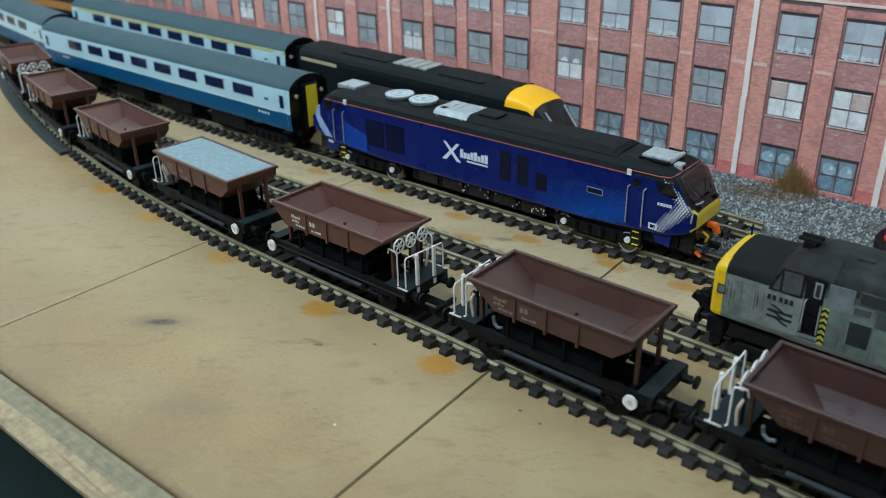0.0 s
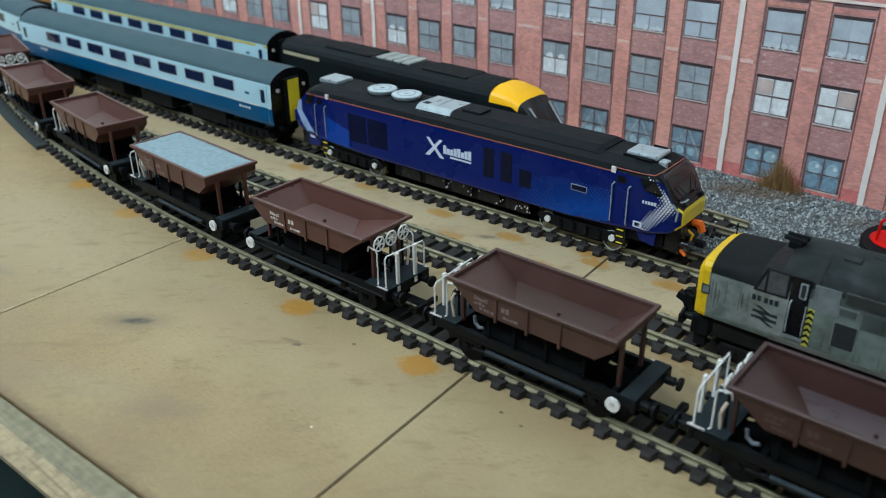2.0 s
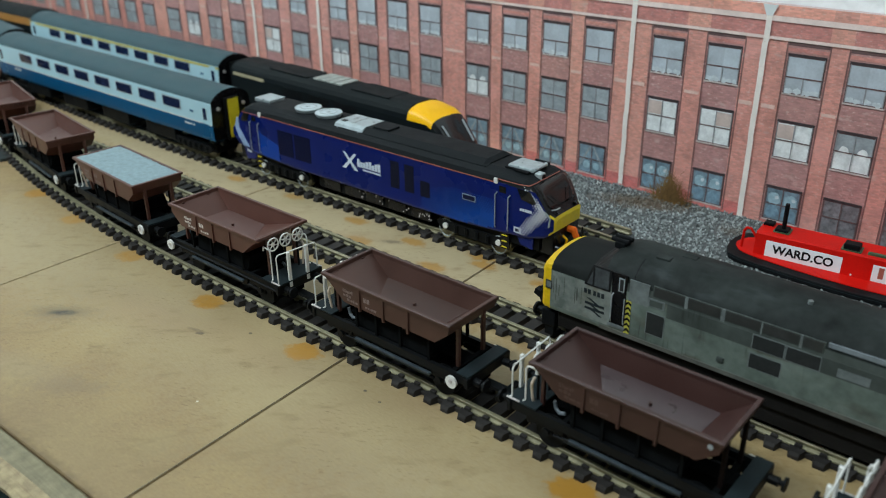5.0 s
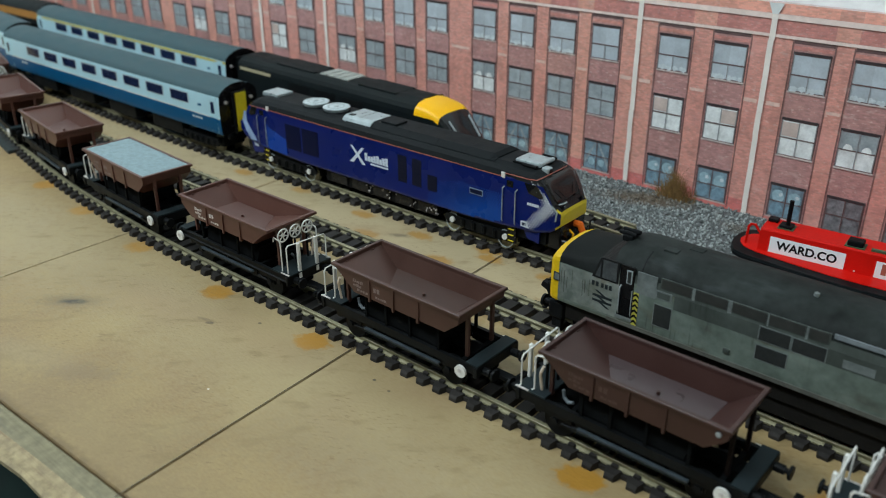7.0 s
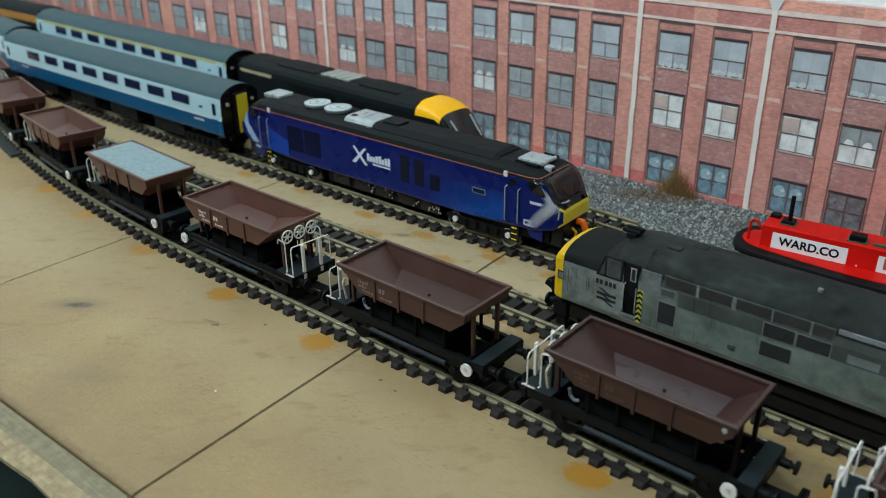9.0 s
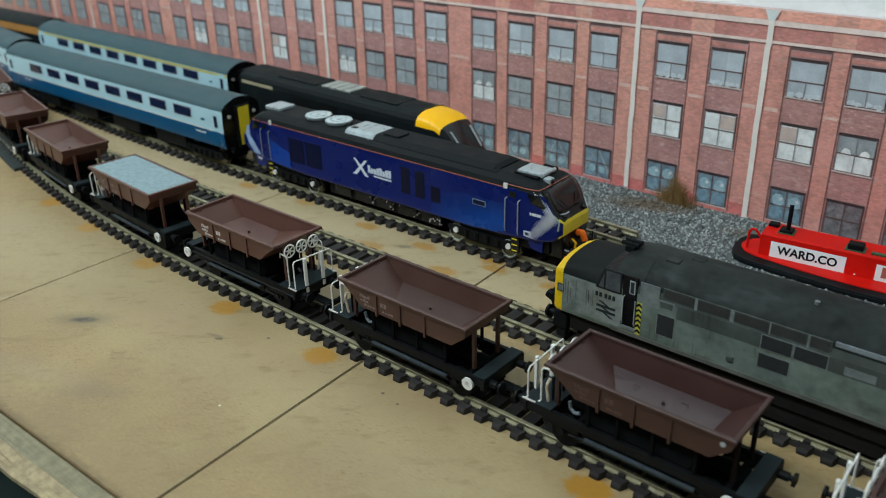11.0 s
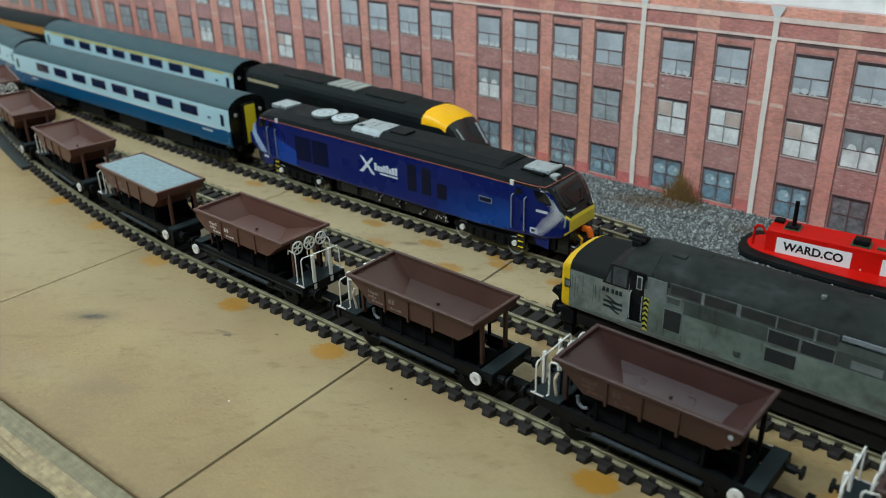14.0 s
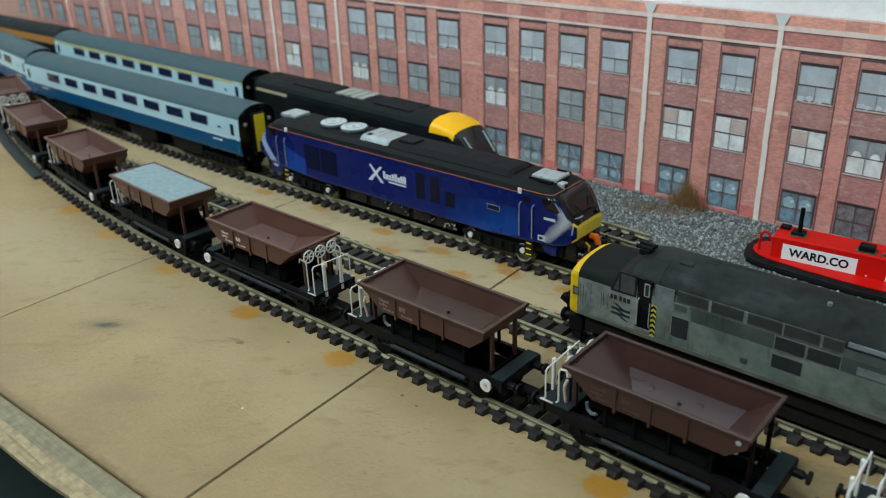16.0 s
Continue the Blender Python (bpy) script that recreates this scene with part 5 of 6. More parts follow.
    for i in range(24):
        for j in range(30):
            xx, zz = 110.0 + 1.50 * i + (0.75 if j % 2 else 0.0), 18.0 + 1.28 * j
            best, grow = 0.0, 1.0
            for end, w0, w1 in ((low_end, 4.0, 5.0), (high_end, 1.2, 4.2)):
                ux, uz = tip[0] - end[0], tip[1] - end[1]
                n2 = ux * ux + uz * uz
                k = max(0.0, min(1.0, ((xx - end[0]) * ux + (zz - end[1]) * uz) / n2))
                dist = math.hypot(xx - end[0] - k * ux, zz - end[1] - k * uz)
                if 1.0 - dist / (w0 + (w1 - w0) * k) > best:
                    best, grow = 1.0 - dist / (w0 + (w1 - w0) * k), 0.62 + 0.38 * k
            dd = L - xx
            h = np.interp(dd, [q[0] for q in ends], [q[2] for q in ends])
            top = np.interp(dd, [q[0] for q in ends], [q[1] for q in ends])
            if best < 0.12 or xx > 131.0 or zz > top - 2.4 or zz < np.interp(dd, [0, 5, 14, 34], [24, 20, 17.4, 16.4]):
                continue
            cyl((xx * MM, -(h - 0.2) * MM, zz * MM), (xx * MM, -(h + 0.32) * MM, zz * MM), (0.12 + 0.50 * min(1.0, best * 1.3)) * grow * MM, dots, seg=8)
    tagged(part("dot_pattern", dots, "signwhite", w, "white dot pattern"), kind="stuff")
    # nose: black brow under the screen, lamps, orange hose, skirt, steps
    for s in (-1, 1):
        part("headlight", cyl((L * MM - 2 * MM, s * 9 * MM, 32.8 * MM), (L * MM - 0.6 * MM, s * 9 * MM, 31.8 * MM), 1.1 * MM, seg=12), "blackgloss", w)
        part("nose_trim", wire([(L * MM - 3.0 * MM, s * 14.4 * MM, 25 * MM), (L * MM - 2.5 * MM, s * 14.2 * MM, 30 * MM), (L * MM - 5 * MM, s * 15.2 * MM, 33.5 * MM)], 0.5 * MM), "silver", w)
        b = cyl((L * MM, s * 11 * MM, 13 * MM), (L * MM + 4 * MM, s * 11 * MM, 13 * MM), 1.4 * MM)
        cyl((L * MM + 4 * MM, s * 11 * MM, 13 * MM), (L * MM + 5 * MM, s * 11 * MM, 13 * MM), 3.0 * MM, b, 16)
        part("buffer", b, "blackgloss", w)
        part("wiper", wire([(L * MM - 3.2 * MM, s * 5 * MM, 35.8 * MM), (L * MM - 6 * MM, s * 9 * MM, 40.5 * MM)], 0.25 * MM), "black", w)
    tl = part("top_lamp", box(114.6 * MM, 119.2 * MM, -7.6 * MM, -2.8 * MM, 46.4 * MM, 50.2 * MM, bevel=0.8 * MM), "silver", w, "silver lamp housing")
    part("lens", cyl((119.0 * MM, -5.2 * MM, 48.3 * MM), (119.6 * MM, -5.2 * MM, 48.2 * MM), 1.5 * MM, seg=14), "glass", tl)
    part("front_handle", wire([((L - 2.2) * MM, -13.0 * MM, 34.6 * MM), ((L - 1.4) * MM, -10.0 * MM, 34.2 * MM), ((L - 1.2) * MM, -7.0 * MM, 34.4 * MM)], 0.4 * MM), "silver", w)
    part("front_handle", wire([((L - 4.6) * MM, 13.4 * MM, 38.0 * MM), ((L - 2.0) * MM, 14.0 * MM, 36.4 * MM), ((L - 1.4) * MM, 13.6 * MM, 33.6 * MM)], 0.5 * MM), "silver", w)
    part("nose_skirt", prism([(109 * MM, 18 * MM), (113 * MM, 11.0 * MM), (120.6 * MM, 9.8 * MM), (121.0 * MM, 20 * MM)], -15.6 * MM, -14.6 * MM), "blue", w)
    part("nose_skirt", prism([(-109 * MM, 18 * MM), (-113 * MM, 10.0 * MM), (-122.0 * MM, 9.0 * MM), (-125.0 * MM, 21 * MM)], -15.4 * MM, -14.2 * MM), "blue", w)
    part("data_panel", prism([(-116.5 * MM, 17.2 * MM), (-121.0 * MM, 17.6 * MM), (-121.0 * MM, 14.4 * MM), (-116.5 * MM, 14.0 * MM)], -15.6 * MM, -15.3 * MM), "palebar", w)
    part("buffer_beam", box((-L + 0.8) * MM, (-L + 9) * MM, -12.6 * MM, 12.6 * MM, 8 * MM, 23.6 * MM, bevel=0.8 * MM), "blackgloss", w)
    part("coupling_hook", box((-L - 8) * MM, -L * MM, -1.5 * MM, 1.5 * MM, 9 * MM, 11.5 * MM), "black", w)
    part("buffer_beam", box((L - 9) * MM, (L - 0.8) * MM, -12.6 * MM, 12.6 * MM, 8 * MM, 23.6 * MM, bevel=0.8 * MM), "blackgloss", w)
    part("hose", wire([((L - 1) * MM, 2 * MM, 19.5 * MM), ((L + 2.5) * MM, 2.2 * MM, 19.5 * MM), ((L + 4) * MM, 2.6 * MM, 15.5 * MM)], 1.9 * MM, seg=8), "hoseorange", w, "bright orange hose")
    part("hose", wire([((L - 1) * MM, -3 * MM, 17 * MM), ((L + 2) * MM, -3.5 * MM, 15.5 * MM), ((L + 1) * MM, -3 * MM, 12 * MM)], 0.6 * MM, seg=8), "yellow", w, "yellow cable")
    part("hose", wire([((L - 1) * MM, -10 * MM, 9 * MM), ((L + 2) * MM, -10 * MM, 7 * MM)], 0.9 * MM, seg=8), "hoseorange", w, "orange cable end")
    part("coupling_hook", box(L * MM, (L + 7) * MM, -1.5 * MM, 1.5 * MM, 9 * MM, 11.5 * MM), "black", w)
    for x in (102.2, -107.5):
        lad = part("cab_steps", box((x - 3) * MM, (x + 3) * MM, -15.5 * MM, -14.4 * MM, 5 * MM, 17 * MM), "blackgloss", w)
        for z in (6, 9.5, 13, 16.5):
            part("tread_edge", box((x - 1.8) * MM, (x + 1.8) * MM, -16.0 * MM, -15.4 * MM, z * MM, (z + 0.45) * MM), "paleyellow", lad)
    # roof fittings
    part("roof_panel", box(-119 * MM, -103 * MM, -6 * MM, 8 * MM, 48.4 * MM, 51.2 * MM, bevel=0.5 * MM), "silver", w)
    for x in (-69.5, -50.0):
        f = cyl((x * MM, -0.8 * MM, 49.0 * MM), (x * MM, -0.8 * MM, 51.0 * MM), 8.3 * MM, seg=32)
        cyl((x * MM, -0.8 * MM, 51.0 * MM), (x * MM, -0.8 * MM, 51.8 * MM), 9.0 * MM, f, seg=32)
        fan = part("roof_fan", f, "silver", w)
        part("fan_grille", cyl((x * MM, -0.8 * MM, 51.8 * MM), (x * MM, -0.8 * MM, 52.1 * MM), 8.5 * MM, seg=32, r2=7.9 * MM), "fantop", fan)
        part("fan_ring", ring((x * MM, -0.8 * MM, 52.05 * MM), (0, 0, 1), 5.4 * MM, 0.22 * MM, seg=32), "d37pale", fan)
        part("fan_hub", cyl((x * MM, -0.8 * MM, 52.0 * MM), (x * MM, -0.8 * MM, 52.5 * MM), 1.5 * MM, seg=16), "silver", fan)
        part("fan_collar", cyl((x * MM, -0.8 * MM, 48.8 * MM), (x * MM, -0.8 * MM, 49.8 * MM), 9.2 * MM, seg=32), "roof68", fan)
    bx = part("exhaust_box", loft([[(x * MM, y * MM, z * MM) for y, z in ((-12.0, 45.8), (-11.7, 48.6), (-10.6, 50.4), (-8, 51.5), (8, 51.5), (10.6, 50.4), (11.7, 48.6), (12.0, 45.8))] for x in (-33.5, -9)]), "silver", w)
    for x in (-30.5, -24.5, -18.5, -12.5):
        part("side_slot", box((x - 2.0) * MM, (x + 2.0) * MM, -12.05 * MM, -11.6 * MM, 46.5 * MM, 47.4 * MM), "roof68", bx)
    part("lid_seam", box(-21.4 * MM, -21.0 * MM, -8.0 * MM, 8.0 * MM, 51.45 * MM, 51.6 * MM), "d37pale", bx)
    part("port", box(-31.5 * MM, -27.5 * MM, -8 * MM, -4.5 * MM, 51.3 * MM, 51.7 * MM), "black", bx)
    part("roof_hump", loft([[(x * MM, y * MM, z * MM) for y, z in ((-13, 45.4), (-12.4, 48.8), (-8, 51.6), (8, 51.6), (12.4, 48.8), (13, 45.4))] for x in (-8.5, 84)]), "roof68", w)
    part("hump_hatch", box(-4 * MM, 9 * MM, -7 * MM, 3 * MM, 51.4 * MM, 52.8 * MM, bevel=0.4 * MM), "roof68", w)
    for x in (22, 44, 66):
        part("roof_seam", loft([[((x + e) * MM, y * MM, z * MM) for y, z in ((-13.05, 45.4), (-12.45, 48.85), (-8.05, 51.66), (8.05, 51.66), (12.45, 48.85), (13.05, 45.4))] for e in (-0.2, 0.2)]), "black", w)
    part("roof_step", loft([[((84 + e) * MM, y * MM, z * MM) for y, z in ((-13.0, 45.4), (-12.4, 48.8), (-8, k), (8, k), (12.4, 48.8), (13, 45.4))] for e, k in ((0.0, 51.6), (3.0, 50.0))]), "roof68", w)
    part("air_pod", box(97.5 * MM, 113.5 * MM, -7.5 * MM, 6.0 * MM, 49.2 * MM, 51.6 * MM, bevel=0.9 * MM), "silver", w)
    part("pod_roller", cyl((113.4 * MM, -7.2 * MM, 50.8 * MM), (113.4 * MM, 5.8 * MM, 50.8 * MM), 1.2 * MM, seg=14), "silver", w)
    for x in (-30, -12):
        part("box_roller", cyl((x * MM, -12.6 * MM, 47.4 * MM), (x * MM, -11.0 * MM, 47.4 * MM), 1.2 * MM, seg=12), "silver", w)
    part("side_bar", box(97 * MM, 113 * MM, -9.2 * MM, -8.2 * MM, 49.4 * MM, 50.6 * MM, bevel=0.2 * MM), "black", w)
    for y in (-9.6, 9.6):
        part("horn", cyl((104 * MM, y * MM, 50.2 * MM), (113 * MM, y * MM, 50.0 * MM), 0.9 * MM, seg=8), "black", w)
    for k in range(7):
        x = -92 + 28 * k
        part("rib", box(x * MM, (x + 0.5) * MM, -16.4 * MM, 16.4 * MM, 45.8 * MM, 46.3 * MM), "roof68", w)
    return w


blue_locomotive(pose(-0.2893, 0.3990, RAIL, 0, 0, 0.6))


def coach(m, half, style="blue", start=-109.0, trim=0.0):
    words = {"blue": "blue and pale grey passenger coach with grey roof", "first": "pale grey passenger coach with yellow cantrail line", "orange": "dark coach with an orange band below its roof"}[style]
    w = thing("railway_coach", m, words, "coach", "passenger coaches")
    L, hw, R = half, 17.0, half - trim
    prof = [(hw - 0.8, 15.0), (hw - 0.2, 18), (hw, 22), (hw, 27.0), (hw - 0.1, 35), (hw - 0.5, 42.6), (hw - 1.4, 44.4), (hw - 3.4, 46.4), (hw - 7, 48.6), (hw - 11, 50.0), (3, 50.6)]
    pts = [(-y, z) for y, z in prof] + [(y, z) for y, z in reversed(prof)]
    secs = [[(x * MM, y * MM, z * MM) for y, z in pts] for x in (-R, L)]

    def choose(c, n):
        if abs(n.x) > 0.9:
            return "endf" if n.x > 0 else "endr"
        if c.z > 43.0 * MM:
            return "roof"
        if (35.0 if style == "orange" else 26.9) * MM < c.z < 43 * MM:
            return "band"
        return "side"
    low, band = {"blue": ("coachblue", "coachgrey"), "first": ("coachblue", "coachgrey"), "orange": ("hst", "orangeband")}[style]
    split(loft(secs), w, {"side": ("lower_side", low, ""), "band": ("window_band", band, ""), "roof": ("roof", "hstroof" if style == "orange" else "coachroof", ""), "endf": ("end_wall", "blackgloss", "black"), "endr": ("end_wall", "blackgloss", "black")}, choose, ("roof",))
    if style != "orange":
        n = 8
        for i in range(n):
            x = start + 32.4 * i
            fr = quad_on_side("window", "fadedgrey", w, rect_pts(x - 11.4, x + 11.4, 32.2, 40.2), -hw, thick=0.08)
            quad_on_side("pane", "coachwin", fr, rect_pts(x - 10.6, x + 10.6, 32.8, 39.6), -hw - 0.06)
        for x in (-R + 8, L - 8):
            d = quad_on_side("door", band, w, rect_pts(x - 4.5, x + 4.5, 17, 42.0), -hw, thick=0.06)
            quad_on_side("door_lower", low, d, rect_pts(x - 4.4, x + 4.4, 17.2, 26.9), -hw - 0.06)
            quad_on_side("door_window", "coachwin", d, rect_pts(x - 2.0, x + 2.0, 30, 38.5), -hw - 0.06)
        quad_on_side("white_line", "white", w, rect_pts(-R + 1, L - 1, 26.6, 27.4), -hw, thick=0.05)
        for x in (-R + 30, L - 34):
            for k in range(4):
                quad_on_side("lettering_bar", "white", w, rect_pts(x + 3.2 * k, x + 2.2 + 3.2 * k, 23, 24.4), -hw, thick=0.05)
        quad_on_side("emblem_bar", "coachblue", w, rect_pts(L - 26, L - 22, 33, 34.6), -hw, thick=0.05)
    if style == "first":
        quad_on_side("first_class_line", "yellowline", w, rect_pts(-R, L, 40.4, 42.2), -hw + 0.4)
    for s, mat, E in ((1, "paleyellow" if style == "blue" else "black", L), (-1, "black", R)):
        g = part("gangway", box(min(s * E, s * (E + 3)) * MM, max(s * E, s * (E + 3)) * MM, -6 * MM, 6 * MM, 14 * MM, 45 * MM, bevel=0.5 * MM), "black", w)
        part("gangway_door", box((s * (E + 3.1) - 0.3) * MM, (s * (E + 3.1) + 0.3) * MM, -4.6 * MM, 4.6 * MM, 16 * MM, 44.0 * MM, bevel=0.2 * MM), mat, g)
        for y in (-11, 11):
            part("end_lamp", cyl((s * E * MM, y * MM, 38 * MM), (s * (E + 1) * MM, y * MM, 38 * MM), 1.3 * MM, seg=10), "fadedwhite", w)
            part("buffer", cyl((s * E * MM, y * MM, 13 * MM), (s * (E + 3) * MM, y * MM, 13 * MM), 1.8 * MM, seg=12), "black", w)
    for x in (-R + 34, L - 34):
        bogie(w, x, 2, wb=34, drop=2.0)
    for k in range(4):
        x = -L + 75 + (2 * L - 150) * k / 3
        part("underframe_box", box((x - 20) * MM, (x + 20) * MM, -14 * MM, 14 * MM, 4.0 * MM, 15.2 * MM, bevel=0.6 * MM), "black", w)
    return w


coach(pose(-0.6095, 0.3905, RAIL + 0.002, 0, 0, 0.4), 172.0, start=-103.5, trim=12.0)
coach(along(track_three, -0.9530, RAIL + 0.002), 173.0)
coach(along(track_four, -0.6905, RAIL + 0.002) @ pose(0, -0.006, 0), 166.0, "first", -113.5)
coach(along(track_four, -1.0330, RAIL + 0.002), 166.0, "orange")


def power_car(m):
    w = thing("power_car", m, "black high-speed power car with a bright yellow nose", "locomotive")
    L, R_END, hw, zb, zc = 114.5, 138.0, 17.0, 12.0, 41.0
    st = [(-R_END, 50, 17.0)] + [(L - d, z, h) for d, z, h in [(90, 50, 17), (62, 50, 17), (50, 50, 17), (44, 49.6, 16.9), (38, 48.6, 16.7), (33, 46.9, 16.4), (28.5, 44.4, 16.0), (24.0, 40.0, 15.6), (17.5, 33.0, 15.0), (12.0, 27.0, 14.0), (9.0, 23.0, 12.6), (7.5, 20.0, 11.5)]]
    secs = []
    for x, z, h in st:
        c = min(zc, z - 6.0)
        half = [(h - 0.5, zb if x < L - 8 else 14), (h, 19), (h, max(19.2, c)), (h * 0.965, c + (z - c) * 0.36), (h * 0.87, c + (z - c) * 0.66), (h * 0.66, c + (z - c) * 0.88), (h * 0.34, z)]
        pts = [(-y, zz) for y, zz in half] + [(y, zz) for y, zz in reversed(half)]
        secs.append([(x * MM, y * MM, zz * MM) for y, zz in pts])

    def choose(c, n):
        d = L * MM - c.x
        if 28 * MM < d < 50 * MM and c.z > 40.0 * MM:
            return "cap"
        if 11 * MM < d < 38 * MM and c.z > 26 * MM and n.z > 0.25:
            return "screen"
        if d < 11 * MM:
            return "nose"
        if c.z > 43 * MM:
            return "roof"
        return "side"
    split(loft(secs), w, {"side": ("body", "hst", ""), "roof": ("roof", "hstroof", ""), "nose": ("nose", "hst", ""), "cap": ("nose_cap", "yellow", "bright yellow nose cap"), "screen": ("windscreen", "glass", "dark windscreen")}, choose, ("cap", "screen"))
    part("cap_edge", wire([((L - 50.3) * MM, -16.6 * MM, 41.5 * MM), ((L - 50.3) * MM, -15.2 * MM, 46.6 * MM), ((L - 50.3) * MM, -11.5 * MM, 49.2 * MM), ((L - 50.3) * MM, 0, 50.2 * MM), ((L - 50.3) * MM, 11.5 * MM, 49.2 * MM), ((L - 50.3) * MM, 15.2 * MM, 46.6 * MM)], 0.5 * MM), "black", w)
    for y in (-9, 9):
        part("screen_pillar", wire([((L - 24) * MM, y * 1.1 * MM, 40.4 * MM), ((L - 13) * MM, y * MM, 28.2 * MM)], 0.7 * MM), "fadedgrey", w)
    quad_on_side("tan_stripe", "tanline", w, rect_pts(-R_END + 3, -R_END + 44, 40.0, 42.4), -hw + 0.1)
    for k in range(4):
        part("roof_panel", box((-42 + 8.2 * k) * MM, (-35 + 8.2 * k) * MM, -9 * MM, 9 * MM, 49.4 * MM, 50.8 * MM, bevel=0.3 * MM), "palegrille", w)
    part("roof_box", box(-R_END * MM + 44 * MM, -48 * MM, -10 * MM, 10 * MM, 49 * MM, 50.25 * MM, bevel=0.1 * MM), "hstroof", w)
    part("roof_box", box(2 * MM, 40 * MM, -10 * MM, 10 * MM, 49 * MM, 50.2 * MM, bevel=0.1 * MM), "hstroof", w)
    for k in range(3):
        part("side_grille", box((-70 + 30 * k) * MM, (-46 + 30 * k) * MM, -17.2 * MM, -16.8 * MM, 24 * MM, 40 * MM), "black", w)
    bogie(w, -84, 2, wb=34)
    bogie(w, 76, 2, wb=34)
    part("underframe_box", box(-50 * MM, 44 * MM, -14 * MM, 14 * MM, 4 * MM, 12.2 * MM, bevel=0.6 * MM), "black", w)
    return w


power_car(along(track_four, -0.3760, RAIL))


# ---- grey locomotive ----
def grey_locomotive(m):
    w = thing("diesel_locomotive", m, "weathered grey model diesel with a yellow nose end", "locomotive")
    L, zb, hw = 121.0, 20.0, 17.7
    st = [(0, 39.5, 14.2), (0.7, 42.5, 16.0), (2.4, 45.0, 17.0), (5.6, 46.4, 17.5), (24, 47.6, 17.7), (25.5, 47.8, 17.7), (31.5, 53.2, 17.7), (37, 54.3, 17.7), (121, 54.3, 17.7), (242, 54.3, 17.7)]
    secs = []
    for d, z, h in st:
        c = 39.5 if d < 25 else (40.5 if d < 30 else 41.5)
        c = min(c, z - 4)
        half = [(h - 0.4, zb), (h, zb + 1.5), (h, 30), (h, c), (h - 0.55, c + (z - c) * 0.28), (h - 2.0, c + (z - c) * 0.54), (h * 0.70, c + (z - c) * 0.80), (h * 0.48, c + (z - c) * 0.93), (h * 0.16, z)]
        pts = [(-y, zz) for y, zz in half] + [(y, zz) for y, zz in reversed(half)]
        secs.append([((d - L) * MM, y * MM, zz * MM) for y, zz in pts])

    def choose(c, n):
        d = c.x + L * MM
        if n.z < -0.9:
            return "floor"
        if d < 5.0 * MM:
            return "nose"
        if 24.5 * MM < d < 32 * MM and c.z > 43.5 * MM and abs(n.y) < 0.75:
            return "screen"
        if d < 32 * MM and c.z > 39.7 * MM:
            return "bonnet"
        if c.z > 44.0 * MM:
            return "roof"
        if c.z > 41.2 * MM:
            return "upper"
        return "side"
    split(loft(secs), w, {"side": ("body", "d37", ""), "upper": ("upper_side", "d37up", ""), "roof": ("roof", "d37roof", "dark grey weathered roof"), "bonnet": ("bonnet", "bonnet", "black nose top"), "screen": ("windscreen", "d37screen", ""), "nose": ("nose_end", "noseyellow", "yellow warning end"), "floor": ("body_floor", "under", "")}, choose, ("roof", "upper", "bonnet"))
    Y = -hw
    quad_on_side("cleaner_panel", "d37clean", w, rect_pts(-114.5, -79.0, 22.4, 39.0), Y, thick=0.02)
    # darker upper half of the side, broken where the frames of the grilles start
    quad_on_side("upper_panel", "d37up", w, rect_pts(-60.5, 120, 35.6, 41.9), Y, thick=0.05)
    quad_on_side("pale_patch", "d37pale", w, rect_pts(-77.4, -68.6, 37.5, 47.4), Y, thick=0.12)
    for x0, x1 in ((-66.5, -53.9), (-51.9, -39.2), (-36.8, -23.8), (-22.5, -9.6), (-7.9, -1.2), (26, 38), (40, 52)):
        fr = quad_on_side("window", "d37up", w, [(x0 - 0.6, 43.0), (x1 + 0.6, 43.0), (x1 + 0.6, 47.7), (x0 - 0.6, 47.7)], Y + 0.4, thick=0.25)
        quad_on_side("pane", "d37brown", fr, rect_pts(x0, x1, 43.4, 47.3), Y + 0.15)
    for x0, x1, z0, z1 in ((-68.6, -61.2, 25.9, 35.4), (-25.4, -13.9, 35.9, 41.5), (-25.6, -14.0, 27.5, 33.4), (-12.9, -1.0, 35.9, 41.3), (60, 76, 27, 38)):
        fr = quad_on_side("grille_frame", "d37pale", w, rect_pts(x0 - 0.4, x1 + 0.4, z0 - 0.4, z1 + 0.4), Y, thick=0.12)
        g = quad_on_side("grille", "d37dark", fr, rect_pts(x0, x1, z0, z1), Y - 0.1, thick=0.12)
    fr = quad_on_side("access_panel", "d37pale", w, rect_pts(-68.8, -61.6, 38.2, 42.0), Y, thick=0.15)
    quad_on_side("access_field", "d37up", fr, rect_pts(-68.0, -62.4, 38.8, 41.4), Y - 0.15)
    for x0, x1 in ((-53.5, -52.3), (-38.8, -37.2), (-23.4, -22.9), (-9.2, -8.3)):
        quad_on_side("divider", "d37pale", w, rect_pts(x0, x1, 42.4, 47.6), Y + 0.35, thick=0.3)
    quad_on_side("cantrail_strip", "d37strip", w, rect_pts(0.4, 64.0, 46.4, 48.2), Y + 0.4, "pale worn strip below the roof", thick=0.3)
    for x0 in (5.0, 24.0):
        quad_on_side("access_panel", "d37pale", w, rect_pts(x0, x0 + 11.0, 36.2, 39.6), Y, thick=0.12)
    # cab: side window, open doorway with dark inside, chevron strip
    cw = quad_on_side("cab_window", "rubber", w, [(-98.6, 38.4), (-85.9, 38.4), (-85.9, 48.5), (-94.6, 48.5)], Y + 0.5, thick=0.7)
